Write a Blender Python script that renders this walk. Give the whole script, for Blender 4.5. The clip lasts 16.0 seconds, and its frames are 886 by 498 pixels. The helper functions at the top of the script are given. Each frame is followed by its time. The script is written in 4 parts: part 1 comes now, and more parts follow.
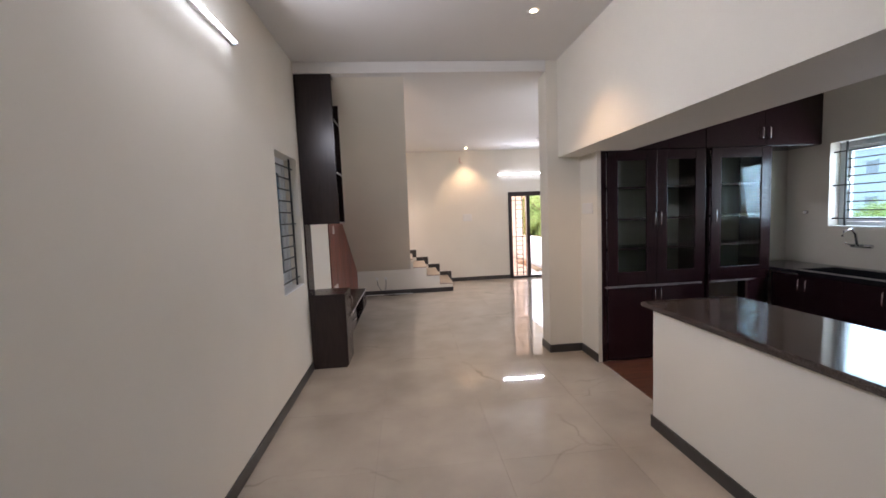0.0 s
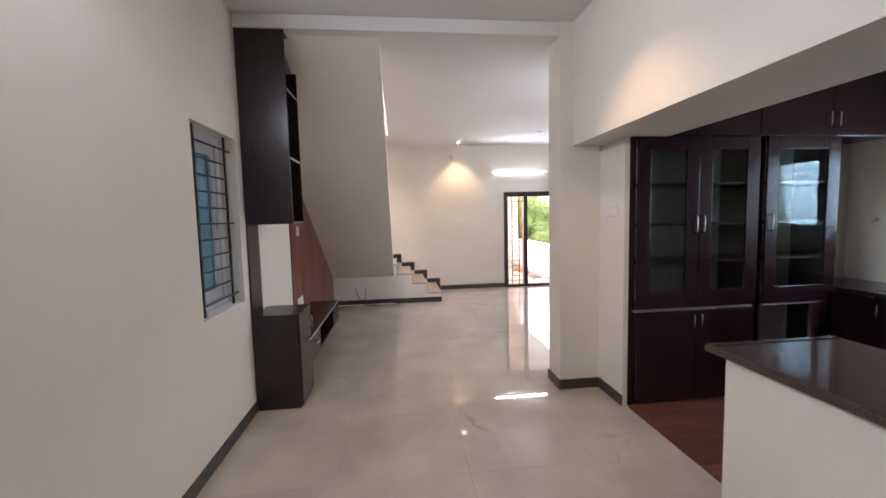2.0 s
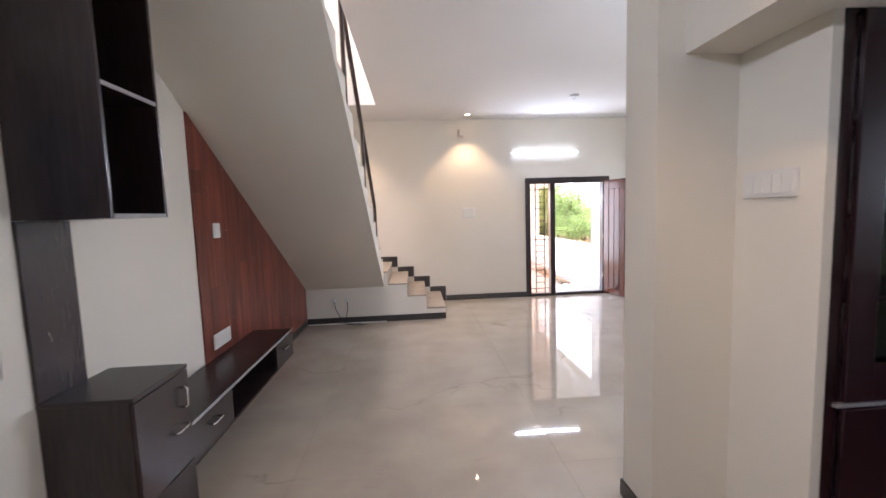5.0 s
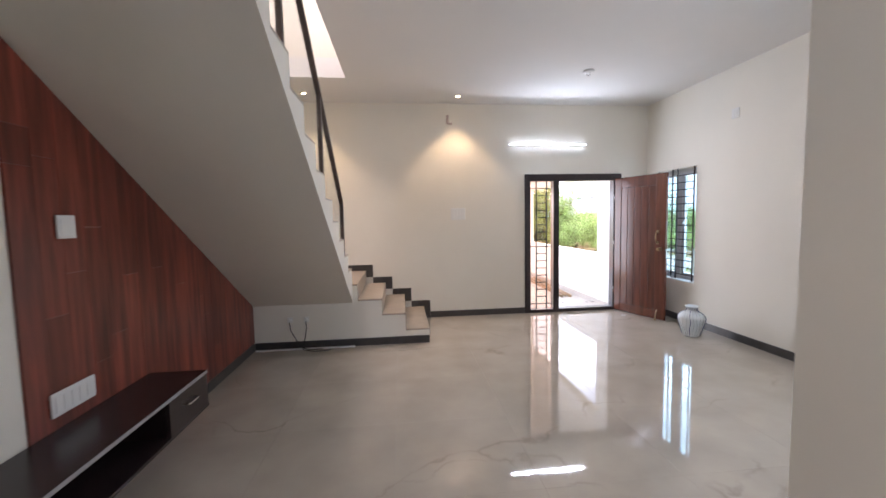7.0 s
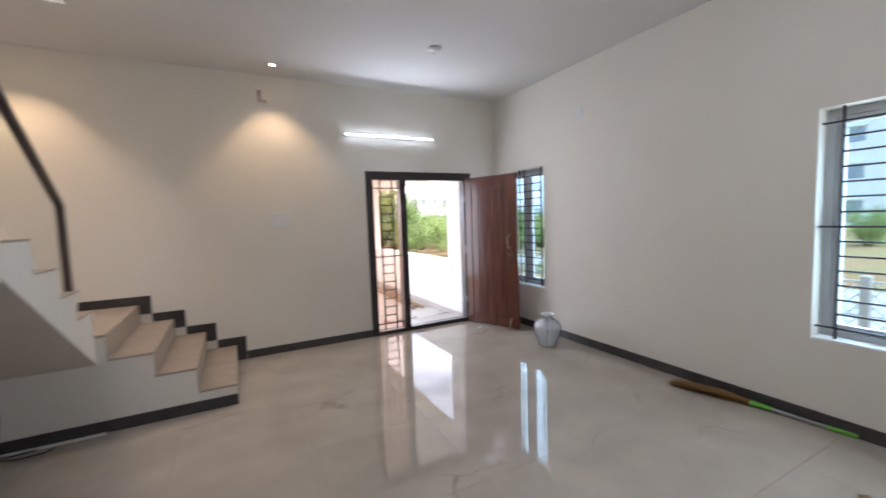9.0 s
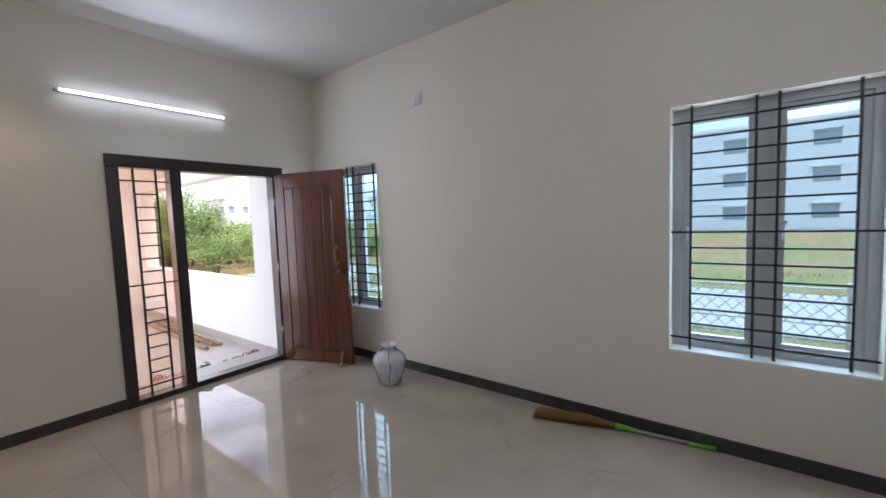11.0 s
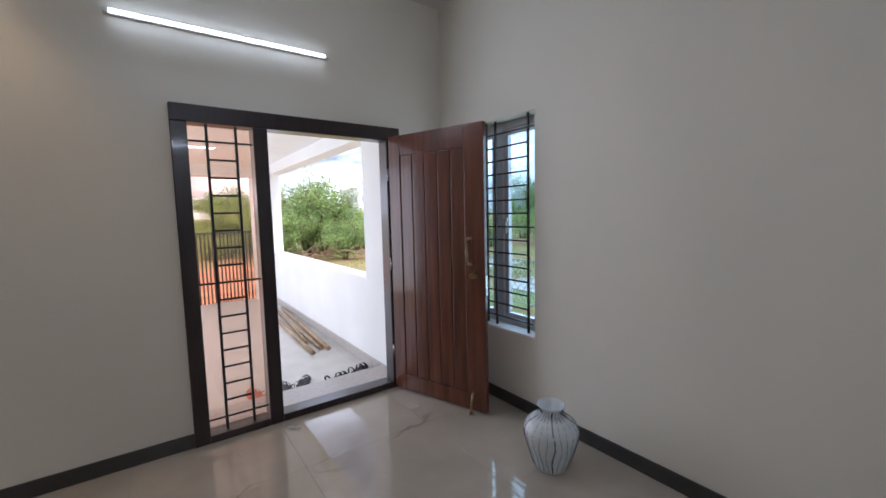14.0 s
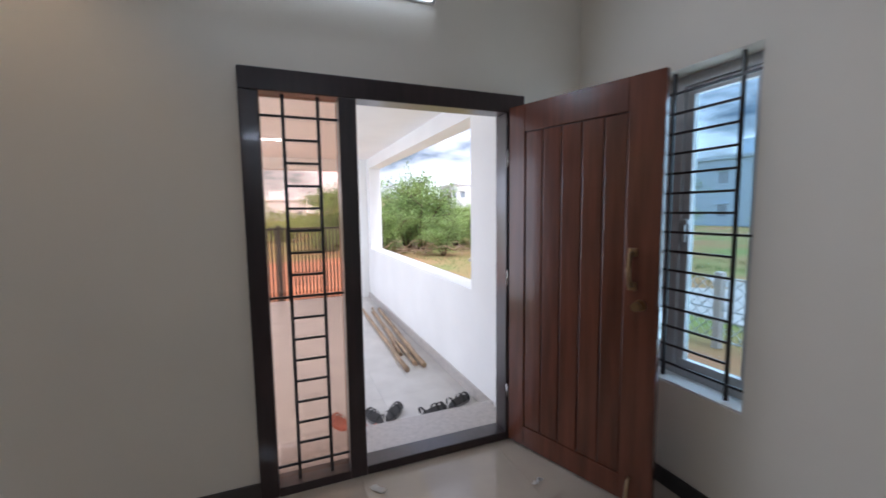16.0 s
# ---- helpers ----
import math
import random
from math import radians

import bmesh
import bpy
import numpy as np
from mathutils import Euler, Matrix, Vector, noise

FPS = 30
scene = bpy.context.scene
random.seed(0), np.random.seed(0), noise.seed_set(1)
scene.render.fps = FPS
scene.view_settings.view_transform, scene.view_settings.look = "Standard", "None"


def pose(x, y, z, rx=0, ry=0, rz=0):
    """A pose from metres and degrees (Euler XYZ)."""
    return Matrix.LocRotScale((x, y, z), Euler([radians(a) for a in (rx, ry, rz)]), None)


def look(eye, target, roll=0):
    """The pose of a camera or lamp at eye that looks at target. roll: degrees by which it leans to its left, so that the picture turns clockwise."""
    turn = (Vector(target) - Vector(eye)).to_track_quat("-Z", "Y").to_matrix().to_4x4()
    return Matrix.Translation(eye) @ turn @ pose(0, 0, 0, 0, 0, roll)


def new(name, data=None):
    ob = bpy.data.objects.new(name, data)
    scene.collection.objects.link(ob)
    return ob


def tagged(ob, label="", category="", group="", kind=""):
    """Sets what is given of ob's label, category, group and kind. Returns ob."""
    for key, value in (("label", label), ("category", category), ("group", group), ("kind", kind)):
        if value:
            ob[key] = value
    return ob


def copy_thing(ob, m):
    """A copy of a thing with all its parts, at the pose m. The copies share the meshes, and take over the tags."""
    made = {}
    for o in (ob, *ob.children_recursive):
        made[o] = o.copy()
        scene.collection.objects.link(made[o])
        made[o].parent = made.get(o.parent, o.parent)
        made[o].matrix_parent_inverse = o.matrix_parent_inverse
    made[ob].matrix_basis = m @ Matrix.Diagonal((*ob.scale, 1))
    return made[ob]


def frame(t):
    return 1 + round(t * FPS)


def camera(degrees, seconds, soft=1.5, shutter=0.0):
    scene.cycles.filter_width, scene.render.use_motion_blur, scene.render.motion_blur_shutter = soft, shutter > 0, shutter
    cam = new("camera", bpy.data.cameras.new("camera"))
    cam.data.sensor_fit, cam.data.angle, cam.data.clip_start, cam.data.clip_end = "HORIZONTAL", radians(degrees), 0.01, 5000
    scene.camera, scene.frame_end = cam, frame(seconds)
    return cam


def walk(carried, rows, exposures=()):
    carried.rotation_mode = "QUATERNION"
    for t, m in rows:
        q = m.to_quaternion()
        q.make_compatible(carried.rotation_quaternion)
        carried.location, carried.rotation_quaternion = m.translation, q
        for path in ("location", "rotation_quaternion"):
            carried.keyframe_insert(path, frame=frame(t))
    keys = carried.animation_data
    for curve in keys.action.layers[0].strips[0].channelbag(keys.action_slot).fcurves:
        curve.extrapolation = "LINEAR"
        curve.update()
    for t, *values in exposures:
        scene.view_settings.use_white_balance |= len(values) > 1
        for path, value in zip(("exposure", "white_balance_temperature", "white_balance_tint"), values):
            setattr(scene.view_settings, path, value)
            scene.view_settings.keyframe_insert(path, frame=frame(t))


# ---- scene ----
cam = camera(96.0, 16.0, soft=1.6, shutter=0.5)
PATH = [
    (0, (0.004, 0.201, 1.574), (0.18, 2.186, 1.409), -2.4),
    (0.5, (0.092, 0.415, 1.57), (0.284, 2.399, 1.405), -2.1),
    (1, (0.114, 0.657, 1.567), (0.341, 2.637, 1.397), -1.7),
    (1.5, (0.089, 0.872, 1.564), (0.339, 2.849, 1.393), -1.4),
    (2, (0.151, 1.104, 1.564), (0.371, 3.086, 1.405), -1.4),
    (2.5, (0.218, 1.347, 1.551), (0.404, 3.33, 1.369), -1.4),
    (3, (0.21, 1.659, 1.553), (0.388, 3.643, 1.375), -1.4),
    (3.5, (0.227, 1.918, 1.536), (0.376, 3.904, 1.356), -1.5),
    (4, (0.334, 2.198, 1.557), (0.474, 4.185, 1.372), -1.9),
    (6.5, (0.572, 3.592, 1.44), (0.742, 5.579, 1.283), -1.2),
    (7, (0.609, 3.844, 1.444), (0.819, 5.827, 1.293), -1.1),
    (7.5, (0.705, 4.092, 1.434), (0.972, 6.069, 1.291), -1.4),
    (8, (0.773, 4.342, 1.423), (1.21, 6.288, 1.281), -1.6),
    (8.5, (0.816, 4.597, 1.437), (1.476, 6.48, 1.291), -1.9),
    (9, (0.975, 4.802, 1.476), (1.897, 6.569, 1.318), -2.0),
    (9.5, (1.153, 4.988, 1.476), (2.388, 6.553, 1.313), -1.9),
    (10, (1.244, 5.228, 1.489), (2.756, 6.528, 1.33), -2.0),
    (10.2, (1.288, 5.307, 1.493), (2.891, 6.493, 1.33), -2.1),
    (12.5, (2.103, 6.14, 1.368), (3.5, 7.565, 1.244), -1.5),
    (13, (2.245, 6.328, 1.397), (3.535, 7.85, 1.251), -1.3),
    (13.5, (2.296, 6.593, 1.389), (3.517, 8.17, 1.233), -1.3),
    (14, (2.347, 6.812, 1.405), (3.508, 8.431, 1.226), -1.3),
    (14.5, (2.484, 7.027, 1.414), (3.577, 8.692, 1.233), -1.3),
    (15, (2.574, 7.191, 1.414), (3.606, 8.893, 1.223), -1.2),
    (15.5, (2.614, 7.418, 1.426), (3.562, 9.169, 1.236), -0.8),
    (16, (2.609, 7.566, 1.416), (3.351, 9.414, 1.225), -0.7),
]
walk(cam, [(t, look(eye, target, roll)) for t, eye, target, roll in PATH],
     exposures=[(0, 1.12, 6550, 25), (2, 1.22, 6350, 25), (4, 1.33, 6200, 25), (7, 0.9, 6200, 22), (9, 0.46, 6100, 20), (10, 0.24, 6150, 20), (12.5, -0.17, 6000, 19), (15, -0.27, 5950, 19), (16, -0.38, 5950, 19)])

# ---------------------------------------------------------------- light
world = bpy.data.worlds.new("world")
scene.world = world
world.use_nodes = True
wn, wl = world.node_tree.nodes, world.node_tree.links
sky = wn.new("ShaderNodeTexSky")
sky.sky_type, sky.sun_disc = "NISHITA", False
sky.sun_elevation, sky.sun_rotation = radians(58), radians(178)
sky.air_density, sky.dust_density = 1.0, 3.0
cl_tc = wn.new("ShaderNodeTexCoord")
cl_map = wn.new("ShaderNodeMapping")
cl_map.inputs["Scale"].default_value = (1.6, 1.6, 5.0)
cl_noise = wn.new("ShaderNodeTexNoise")
cl_noise.inputs["Scale"].default_value, cl_noise.inputs["Detail"].default_value = 1.9, 7
cl_ramp = wn.new("ShaderNodeValToRGB")
cl_ramp.color_ramp.elements[0].position, cl_ramp.color_ramp.elements[1].position = 0.36, 0.64
cl_mix = wn.new("ShaderNodeMix")
cl_mix.data_type = "RGBA"
cl_mix.inputs["B"].default_value = (27, 28.5, 31, 1)
wl.new(cl_tc.outputs["Generated"], cl_map.inputs["Vector"])
wl.new(cl_map.outputs["Vector"], cl_noise.inputs["Vector"])
wl.new(cl_noise.outputs["Fac"], cl_ramp.inputs["Fac"])
wl.new(cl_ramp.outputs["Color"], cl_mix.inputs["Factor"])
wl.new(sky.outputs["Color"], cl_mix.inputs["A"])
wl.new(cl_mix.outputs["Result"], wn["Background"].inputs["Color"])
wn["Background"].inputs["Strength"].default_value = 0.14


def lamp(name, kind, energy, colour, m, size=None, size_y=None, angle=None, spot=None):
    data = bpy.data.lights.new(name, kind)
    data.energy, data.color = energy, colour
    if kind == "AREA":
        data.shape, data.size, data.size_y = "RECTANGLE", size, size_y
    if angle is not None:
        data.angle = angle
    if spot is not None:
        data.spot_size, data.spot_blend, data.shadow_soft_size = radians(spot), 0.6, 0.03
    ob = new(name, data)
    ob.matrix_world = m
    return ob


lamp("sun", "SUN", 5.0, (1.0, 0.96, 0.9), look((0.5, -15, 24), (0, 0, 0)), angle=radians(16))
# area lamps added outside the windows, standing in for skylight
SKYCOL = (0.86, 0.95, 1.0)
lamp("daylight_window_b", "AREA", 14, SKYCOL, look((4.66, 9.07, 1.3), (0, 8.65, 0.9)), 0.8, 1.4)
lamp("daylight_window_c", "AREA", 24, SKYCOL, look((4.66, 5.55, 1.3), (0, 5.55, 0.9)), 0.8, 1.3)
lamp("daylight_kitchen", "AREA", 21, SKYCOL, look((4.66, 3.35, 1.72), (0, 3.2, 1.1)), 1.2, 0.8)
# fill lamp added on the porch's unseen west side to brighten the parapet wall
lamp("porch_fill", "AREA", 76, SKYCOL, look((0.95, 12.4, 1.15), (4, 12.4, 1.05)), 4.4, 1.9)
# fill lamp added high in the closed stair shaft, which has no opening
lamp("stairwell_fill", "AREA", 74, (1.0, 0.93, 0.92), look((-0.55, 6.6, 5.6), (-0.5, 6.7, 0)), 0.9, 3.4)
# lamps of the house
lamp("tube_glow_living", "AREA", 13, (0.80, 0.91, 1.0), look((2.80, 9.565, 2.498), (2.80, 7.5, 1.9)), 1.15, 0.02)
TUBE_X, TUBE_Z = 2.66, 2.58
lamp("tube_glow_divider", "AREA", 8, (0.80, 0.91, 1.0), look((TUBE_X, 4.755, TUBE_Z - 0.002), (TUBE_X, 6.8, 1.9)), 1.15, 0.02)
lamp("tube_glow_dining", "AREA", 15, (0.86, 0.94, 1.0), pose(-0.995, 2.37, 2.728, 0, -74, 0), 0.02, 1.15)
for sx, sy, sz in ((1.43, 9.28, 3.06), (-0.576, 9.24, 3.06), (1.09, 3.43, 3.15)):
    lamp("downlight_beam", "SPOT", 26, (1.0, 0.72, 0.42), look((sx, sy, sz), (sx, sy + 0.001, 0)), spot=95)

# ---------------------------------------------------------------- materials
def mat(name, colour, rough=0.5, metal=0.0, vary=0.12, scale=6.0, bump=0.0, bump_scale=60.0, spec=0.5, coat=0.0, stretch=(1, 1, 1), dark=None, island=0.0):
    m = bpy.data.materials.new(name)
    m.use_nodes = True
    n, l = m.node_tree.nodes, m.node_tree.links
    b = n["Principled BSDF"]
    b.inputs["Roughness"].default_value, b.inputs["Metallic"].default_value = rough, metal
    b.inputs["Specular IOR Level"].default_value = spec
    b.inputs["Coat Weight"].default_value = coat
    b.inputs["Coat Roughness"].default_value = 0.08
    tc = n.new("ShaderNodeTexCoord")
    mp = n.new("ShaderNodeMapping")
    mp.inputs["Scale"].default_value = stretch
    l.new(tc.outputs["Object"], mp.inputs["Vector"])
    no = n.new("ShaderNodeTexNoise")
    no.inputs["Scale"].default_value, no.inputs["Detail"].default_value = scale, 8
    l.new(mp.outputs["Vector"], no.inputs["Vector"])
    ra = n.new("ShaderNodeValToRGB")
    ra.color_ramp.elements[0].position, ra.color_ramp.elements[1].position = 0.3, 0.7
    lo = dark or [c * (1 - vary) for c in colour]
    hi = [min(1, c * (1 + vary)) for c in colour]
    ra.color_ramp.elements[0].color, ra.color_ramp.elements[1].color = (*lo, 1), (*hi, 1)
    l.new(no.outputs["Fac"], ra.inputs["Fac"])
    out = ra.outputs["Color"]
    if island:
        oi = n.new("ShaderNodeObjectInfo")
        mr = n.new("ShaderNodeMapRange")
        mr.inputs["To Min"].default_value, mr.inputs["To Max"].default_value = 1 - island, 1 + island
        l.new(oi.outputs["Random"], mr.inputs["Value"])
        hs = n.new("ShaderNodeHueSaturation")
        l.new(mr.outputs["Result"], hs.inputs["Value"])
        l.new(out, hs.inputs["Color"])
        out = hs.outputs["Color"]
    l.new(out, b.inputs["Base Color"])
    if bump:
        n2 = n.new("ShaderNodeTexNoise")
        n2.inputs["Scale"].default_value, n2.inputs["Detail"].default_value = bump_scale, 5
        l.new(mp.outputs["Vector"], n2.inputs["Vector"])
        bp = n.new("ShaderNodeBump")
        bp.inputs["Strength"].default_value, bp.inputs["Distance"].default_value = bump, 0.004
        l.new(n2.outputs["Fac"], bp.inputs["Height"])
        l.new(bp.outputs["Normal"], b.inputs["Normal"])
    return m


def glass_mat(name, tint, gloss=0.12, rough=0.0, fres=0.7):
    """A thin pane: clear, tinted, with a mirror gloss that grows at grazing angles."""
    m = bpy.data.materials.new(name)
    m.use_nodes = True
    n, l = m.node_tree.nodes, m.node_tree.links
    tr = n.new("ShaderNodeBsdfTransparent")
    tr.inputs["Color"].default_value = (*tint, 1)
    gl = n.new("ShaderNodeBsdfGlossy")
    gl.inputs["Roughness"].default_value = rough
    lw = n.new("ShaderNodeLayerWeight")
    fr = n.new("ShaderNodeMath")
    fr.operation, fr.inputs[1].default_value = "POWER", 4.5
    l.new(lw.outputs["Facing"], fr.inputs[0])
    ma = n.new("ShaderNodeMath")
    ma.operation, ma.inputs[1].default_value = "MULTIPLY_ADD", fres
    ma.inputs[2].default_value = gloss
    l.new(fr.outputs["Value"], ma.inputs[0])
    mx = n.new("ShaderNodeMixShader")
    l.new(ma.outputs["Value"], mx.inputs["Fac"])
    l.new(tr.outputs["BSDF"], mx.inputs[1])
    l.new(gl.outputs["BSDF"], mx.inputs[2])
    l.new(mx.outputs["Shader"], n["Material Output"].inputs["Surface"])
    return m


def glow(name, colour, strength):
    m = bpy.data.materials.new(name)
    m.use_nodes = True
    b = m.node_tree.nodes["Principled BSDF"]
    b.inputs["Base Color"].default_value = (*colour, 1)
    b.inputs["Emission Color"].default_value = (*colour, 1)
    b.inputs["Emission Strength"].default_value = strength
    return m


def marble_mat():
    m = mat("polished_marble_tile", (0.455, 0.40, 0.335), 0.05, vary=0.03, scale=1.3, spec=0.7, island=0.012)
    n, l = m.node_tree.nodes, m.node_tree.links
    b = n["Principled BSDF"]
    geo = n.new("ShaderNodeNewGeometry")
    base = b.inputs["Base Color"].links[0].from_socket
    wob = n.new("ShaderNodeTexNoise")
    wob.inputs["Scale"].default_value, wob.inputs["Detail"].default_value = 0.9, 6
    l.new(geo.outputs["Position"], wob.inputs["Vector"])
    add = n.new("ShaderNodeMix")
    add.data_type = "RGBA"
    add.inputs["Factor"].default_value = 0.55
    l.new(geo.outputs["Position"], add.inputs["A"])
    l.new(wob.outputs["Color"], add.inputs["B"])
    vo = n.new("ShaderNodeTexVoronoi")
    vo.feature = "DISTANCE_TO_EDGE"
    vo.inputs["Scale"].default_value = 1.9
    vm = n.new("ShaderNodeMapping")
    vm.inputs["Rotation"].default_value, vm.inputs["Scale"].default_value = (0, 0, radians(38)), (0.55, 1.5, 1)
    l.new(add.outputs["Result"], vm.inputs["Vector"])
    l.new(vm.outputs["Vector"], vo.inputs["Vector"])
    vr = n.new("ShaderNodeValToRGB")
    vr.color_ramp.elements[0].position, vr.color_ramp.elements[1].position = 0.0, 0.014
    vr.color_ramp.elements[0].color, vr.color_ramp.elements[1].color = (1, 1, 1, 1), (0, 0, 0, 1)
    l.new(vo.outputs["Distance"], vr.inputs["Fac"])
    patch = n.new("ShaderNodeTexNoise")
    patch.inputs["Scale"].default_value = 1.4
    l.new(geo.outputs["Position"], patch.inputs["Vector"])
    pr = n.new("ShaderNodeValToRGB")
    pr.color_ramp.elements[0].position, pr.color_ramp.elements[1].position = 0.52, 0.64
    l.new(patch.outputs["Fac"], pr.inputs["Fac"])
    mul = n.new("ShaderNodeMath")
    mul.operation = "MULTIPLY"
    l.new(vr.outputs["Color"], mul.inputs[0])
    l.new(pr.outputs["Color"], mul.inputs[1])
    m2 = n.new("ShaderNodeMath")
    m2.operation, m2.inputs[1].default_value = "MULTIPLY", 0.42
    l.new(mul.outputs["Value"], m2.inputs[0])
    mx = n.new("ShaderNodeMix")
    mx.data_type = "RGBA"
    mx.inputs["B"].default_value = (0.14, 0.115, 0.09, 1)
    l.new(m2.outputs["Value"], mx.inputs["Factor"])
    l.new(base, mx.inputs["A"])
    cloud = n.new("ShaderNodeTexNoise")
    cloud.inputs["Scale"].default_value, cloud.inputs["Detail"].default_value = 2.2, 9
    l.new(geo.outputs["Position"], cloud.inputs["Vector"])
    cr = n.new("ShaderNodeMapRange")
    cr.inputs["From Min"].default_value, cr.inputs["From Max"].default_value = 0.3, 0.7
    cr.inputs["To Min"].default_value, cr.inputs["To Max"].default_value = 0.86, 1.07
    l.new(cloud.outputs["Fac"], cr.inputs["Value"])
    hs = n.new("ShaderNodeHueSaturation")
    l.new(mx.outputs["Result"], hs.inputs["Color"])
    l.new(cr.outputs["Result"], hs.inputs["Value"])
    l.new(hs.outputs["Color"], b.inputs["Base Color"])
    rr = n.new("ShaderNodeMapRange")
    rr.inputs["To Min"].default_value, rr.inputs["To Max"].default_value = 0.015, 0.055
    l.new(cloud.outputs["Fac"], rr.inputs["Value"])
    l.new(rr.outputs["Result"], b.inputs["Roughness"])
    return m


PAINT = mat("wall_paint", (0.765, 0.725, 0.64), 0.72, vary=0.025, scale=1.5, bump=0.05, bump_scale=90, spec=0.2)
CEIL = mat("ceiling_paint", (0.74, 0.725, 0.70), 0.9, vary=0.02, scale=1.2, spec=0.1)
OUTPAINT = mat("exterior_white_paint", (0.86, 0.855, 0.84), 0.7, vary=0.03, scale=2, bump=0.1, bump_scale=120)
MARBLE = marble_mat()
GROUT = mat("grout", (0.33, 0.31, 0.28), 0.6)
SKIRT = mat("skirting_tile", (0.050, 0.046, 0.044), 0.28, vary=0.2, scale=9)
LAM = mat("dark_laminate", (0.028, 0.018, 0.018), 0.27, vary=0.15, scale=5, stretch=(14, 14, 1.2), spec=0.45)
LAMIN = mat("laminate_edge_band", (0.30, 0.29, 0.29), 0.4, vary=0.1)
MAROON = mat("maroon_laminate", (0.022, 0.008, 0.011), 0.25, vary=0.4, scale=4, stretch=(12, 12, 1.0), coat=0.25)
WALNUT = mat("red_brown_stave_laminate", (0.178, 0.042, 0.026), 0.30, vary=0.5, scale=2.6, stretch=(8, 8, 0.7), bump=0.04, bump_scale=30, island=0.30)
TEAK = mat("polished_teak", (0.108, 0.034, 0.019), 0.25, vary=0.28, scale=3.0, stretch=(7, 7, 0.6), bump=0.05, bump_scale=25, coat=0.3, island=0.12)
GROOVE = mat("dark_groove_wood", (0.035, 0.013, 0.008), 0.6)
FRAME = mat("dark_door_frame_wood", (0.020, 0.010, 0.012), 0.28, vary=0.4, scale=4, stretch=(8, 8, 1), coat=0.3)
IRON = mat("black_painted_iron", (0.012, 0.012, 0.014), 0.42, vary=0.3, scale=30)
UPVC = mat("grey_white_window_profile", (0.52, 0.54, 0.55), 0.35, vary=0.05, scale=8)
RUBBER = mat("black_rubber", (0.012, 0.012, 0.013), 0.7)
STEEL = mat("brushed_steel", (0.62, 0.62, 0.62), 0.22, metal=1.0, vary=0.06)
BRASS = mat("aged_brass", (0.36, 0.25, 0.14), 0.3, metal=1.0, vary=0.2, scale=20)
PLASTIC = mat("white_plastic", (0.74, 0.73, 0.70), 0.35, vary=0.02)
GRANITE = mat("dark_granite", (0.060, 0.047, 0.043), 0.09, vary=0.6, scale=140, spec=0.6)
BLACKSTONE = mat("black_granite", (0.018, 0.018, 0.021), 0.12, vary=0.4, scale=120)
TREAD = mat("beige_stone_tread", (0.40, 0.335, 0.265), 0.35, vary=0.10, scale=7)
KFLOOR = mat("red_brown_wood_tile", (0.135, 0.052, 0.032), 0.28, vary=0.35, scale=3, stretch=(1, 9, 9), island=0.18)
PTILE = mat("porch_grey_tile", (0.56, 0.54, 0.51), 0.32, vary=0.10, scale=4, island=0.04)
STONE = mat("grey_sill_stone", (0.47, 0.43, 0.405), 0.3, vary=0.12, scale=30)
RAILWOOD = mat("brown_rail", (0.060, 0.042, 0.036), 0.35, vary=0.3, scale=6)
PANE = glass_mat("blue_tinted_pane", (0.66, 0.80, 0.86), 0.03)
DARKPANE = glass_mat("dark_blue_tinted_pane", (0.17, 0.25, 0.28), 0.05)
ROSEPANE = glass_mat("bronze_tinted_pane", (0.98, 0.84, 0.75), 0.09)
CLEAR = glass_mat("clear_rail_glass", (0.97, 0.98, 0.975), 0.0, 0.0, 0.35)
CABGLASS = glass_mat("cabinet_glass", (0.90, 0.95, 0.93), 0.03)
TUBE = glow("lit_tube", (0.80, 0.92, 1.0), 7)
LED = glow("lit_led", (1.0, 0.74, 0.42), 40)
VASEW = mat("white_ceramic", (0.72, 0.73, 0.74), 0.14, vary=0.04, scale=7, coat=0.4, dark=(0.58, 0.67, 0.72))
VASEB = mat("blue_ceramic_stripe", (0.020, 0.040, 0.16), 0.2, vary=0.2)
VASEG = mat("grey_ceramic_stripe", (0.20, 0.23, 0.27), 0.2, vary=0.2)
VASEP = mat("pale_blue_glaze", (0.25, 0.46, 0.58), 0.2, vary=0.35, scale=18)
STRAW = mat("dry_grass_bristle", (0.28, 0.15, 0.05), 0.8, vary=0.4, scale=60, stretch=(1, 12, 1))
GREENP = mat("green_plastic", (0.13, 0.42, 0.04), 0.35)
GREYP = mat("grey_plastic", (0.30, 0.30, 0.31), 0.35)
BAMBOO = mat("weathered_pole_wood", (0.36, 0.25, 0.16), 0.7, vary=0.35, scale=8, bump=0.2)
LEATHER = mat("black_leather", (0.016, 0.014, 0.014), 0.5, vary=0.3, scale=30)
SOLE = mat("grey_sole", (0.22, 0.21, 0.20), 0.7)
CORAL = mat("coral_rubber", (0.55, 0.16, 0.10), 0.55)
TANP = mat("dull_pink_plastic", (0.60, 0.48, 0.43), 0.5)
PAPER = mat("white_paper_scrap", (0.72, 0.71, 0.68), 0.8)
BARK = mat("brown_bark", (0.13, 0.085, 0.055), 0.9, vary=0.4, scale=14, bump=0.5)
EARTH = mat("earth_and_grass", (0.13, 0.17, 0.045), 0.95, vary=0.3, scale=0.35, dark=(0.36, 0.17, 0.09), bump=0.4, bump_scale=6)
GATE = mat("dark_grey_gate_metal", (0.055, 0.050, 0.048), 0.4)
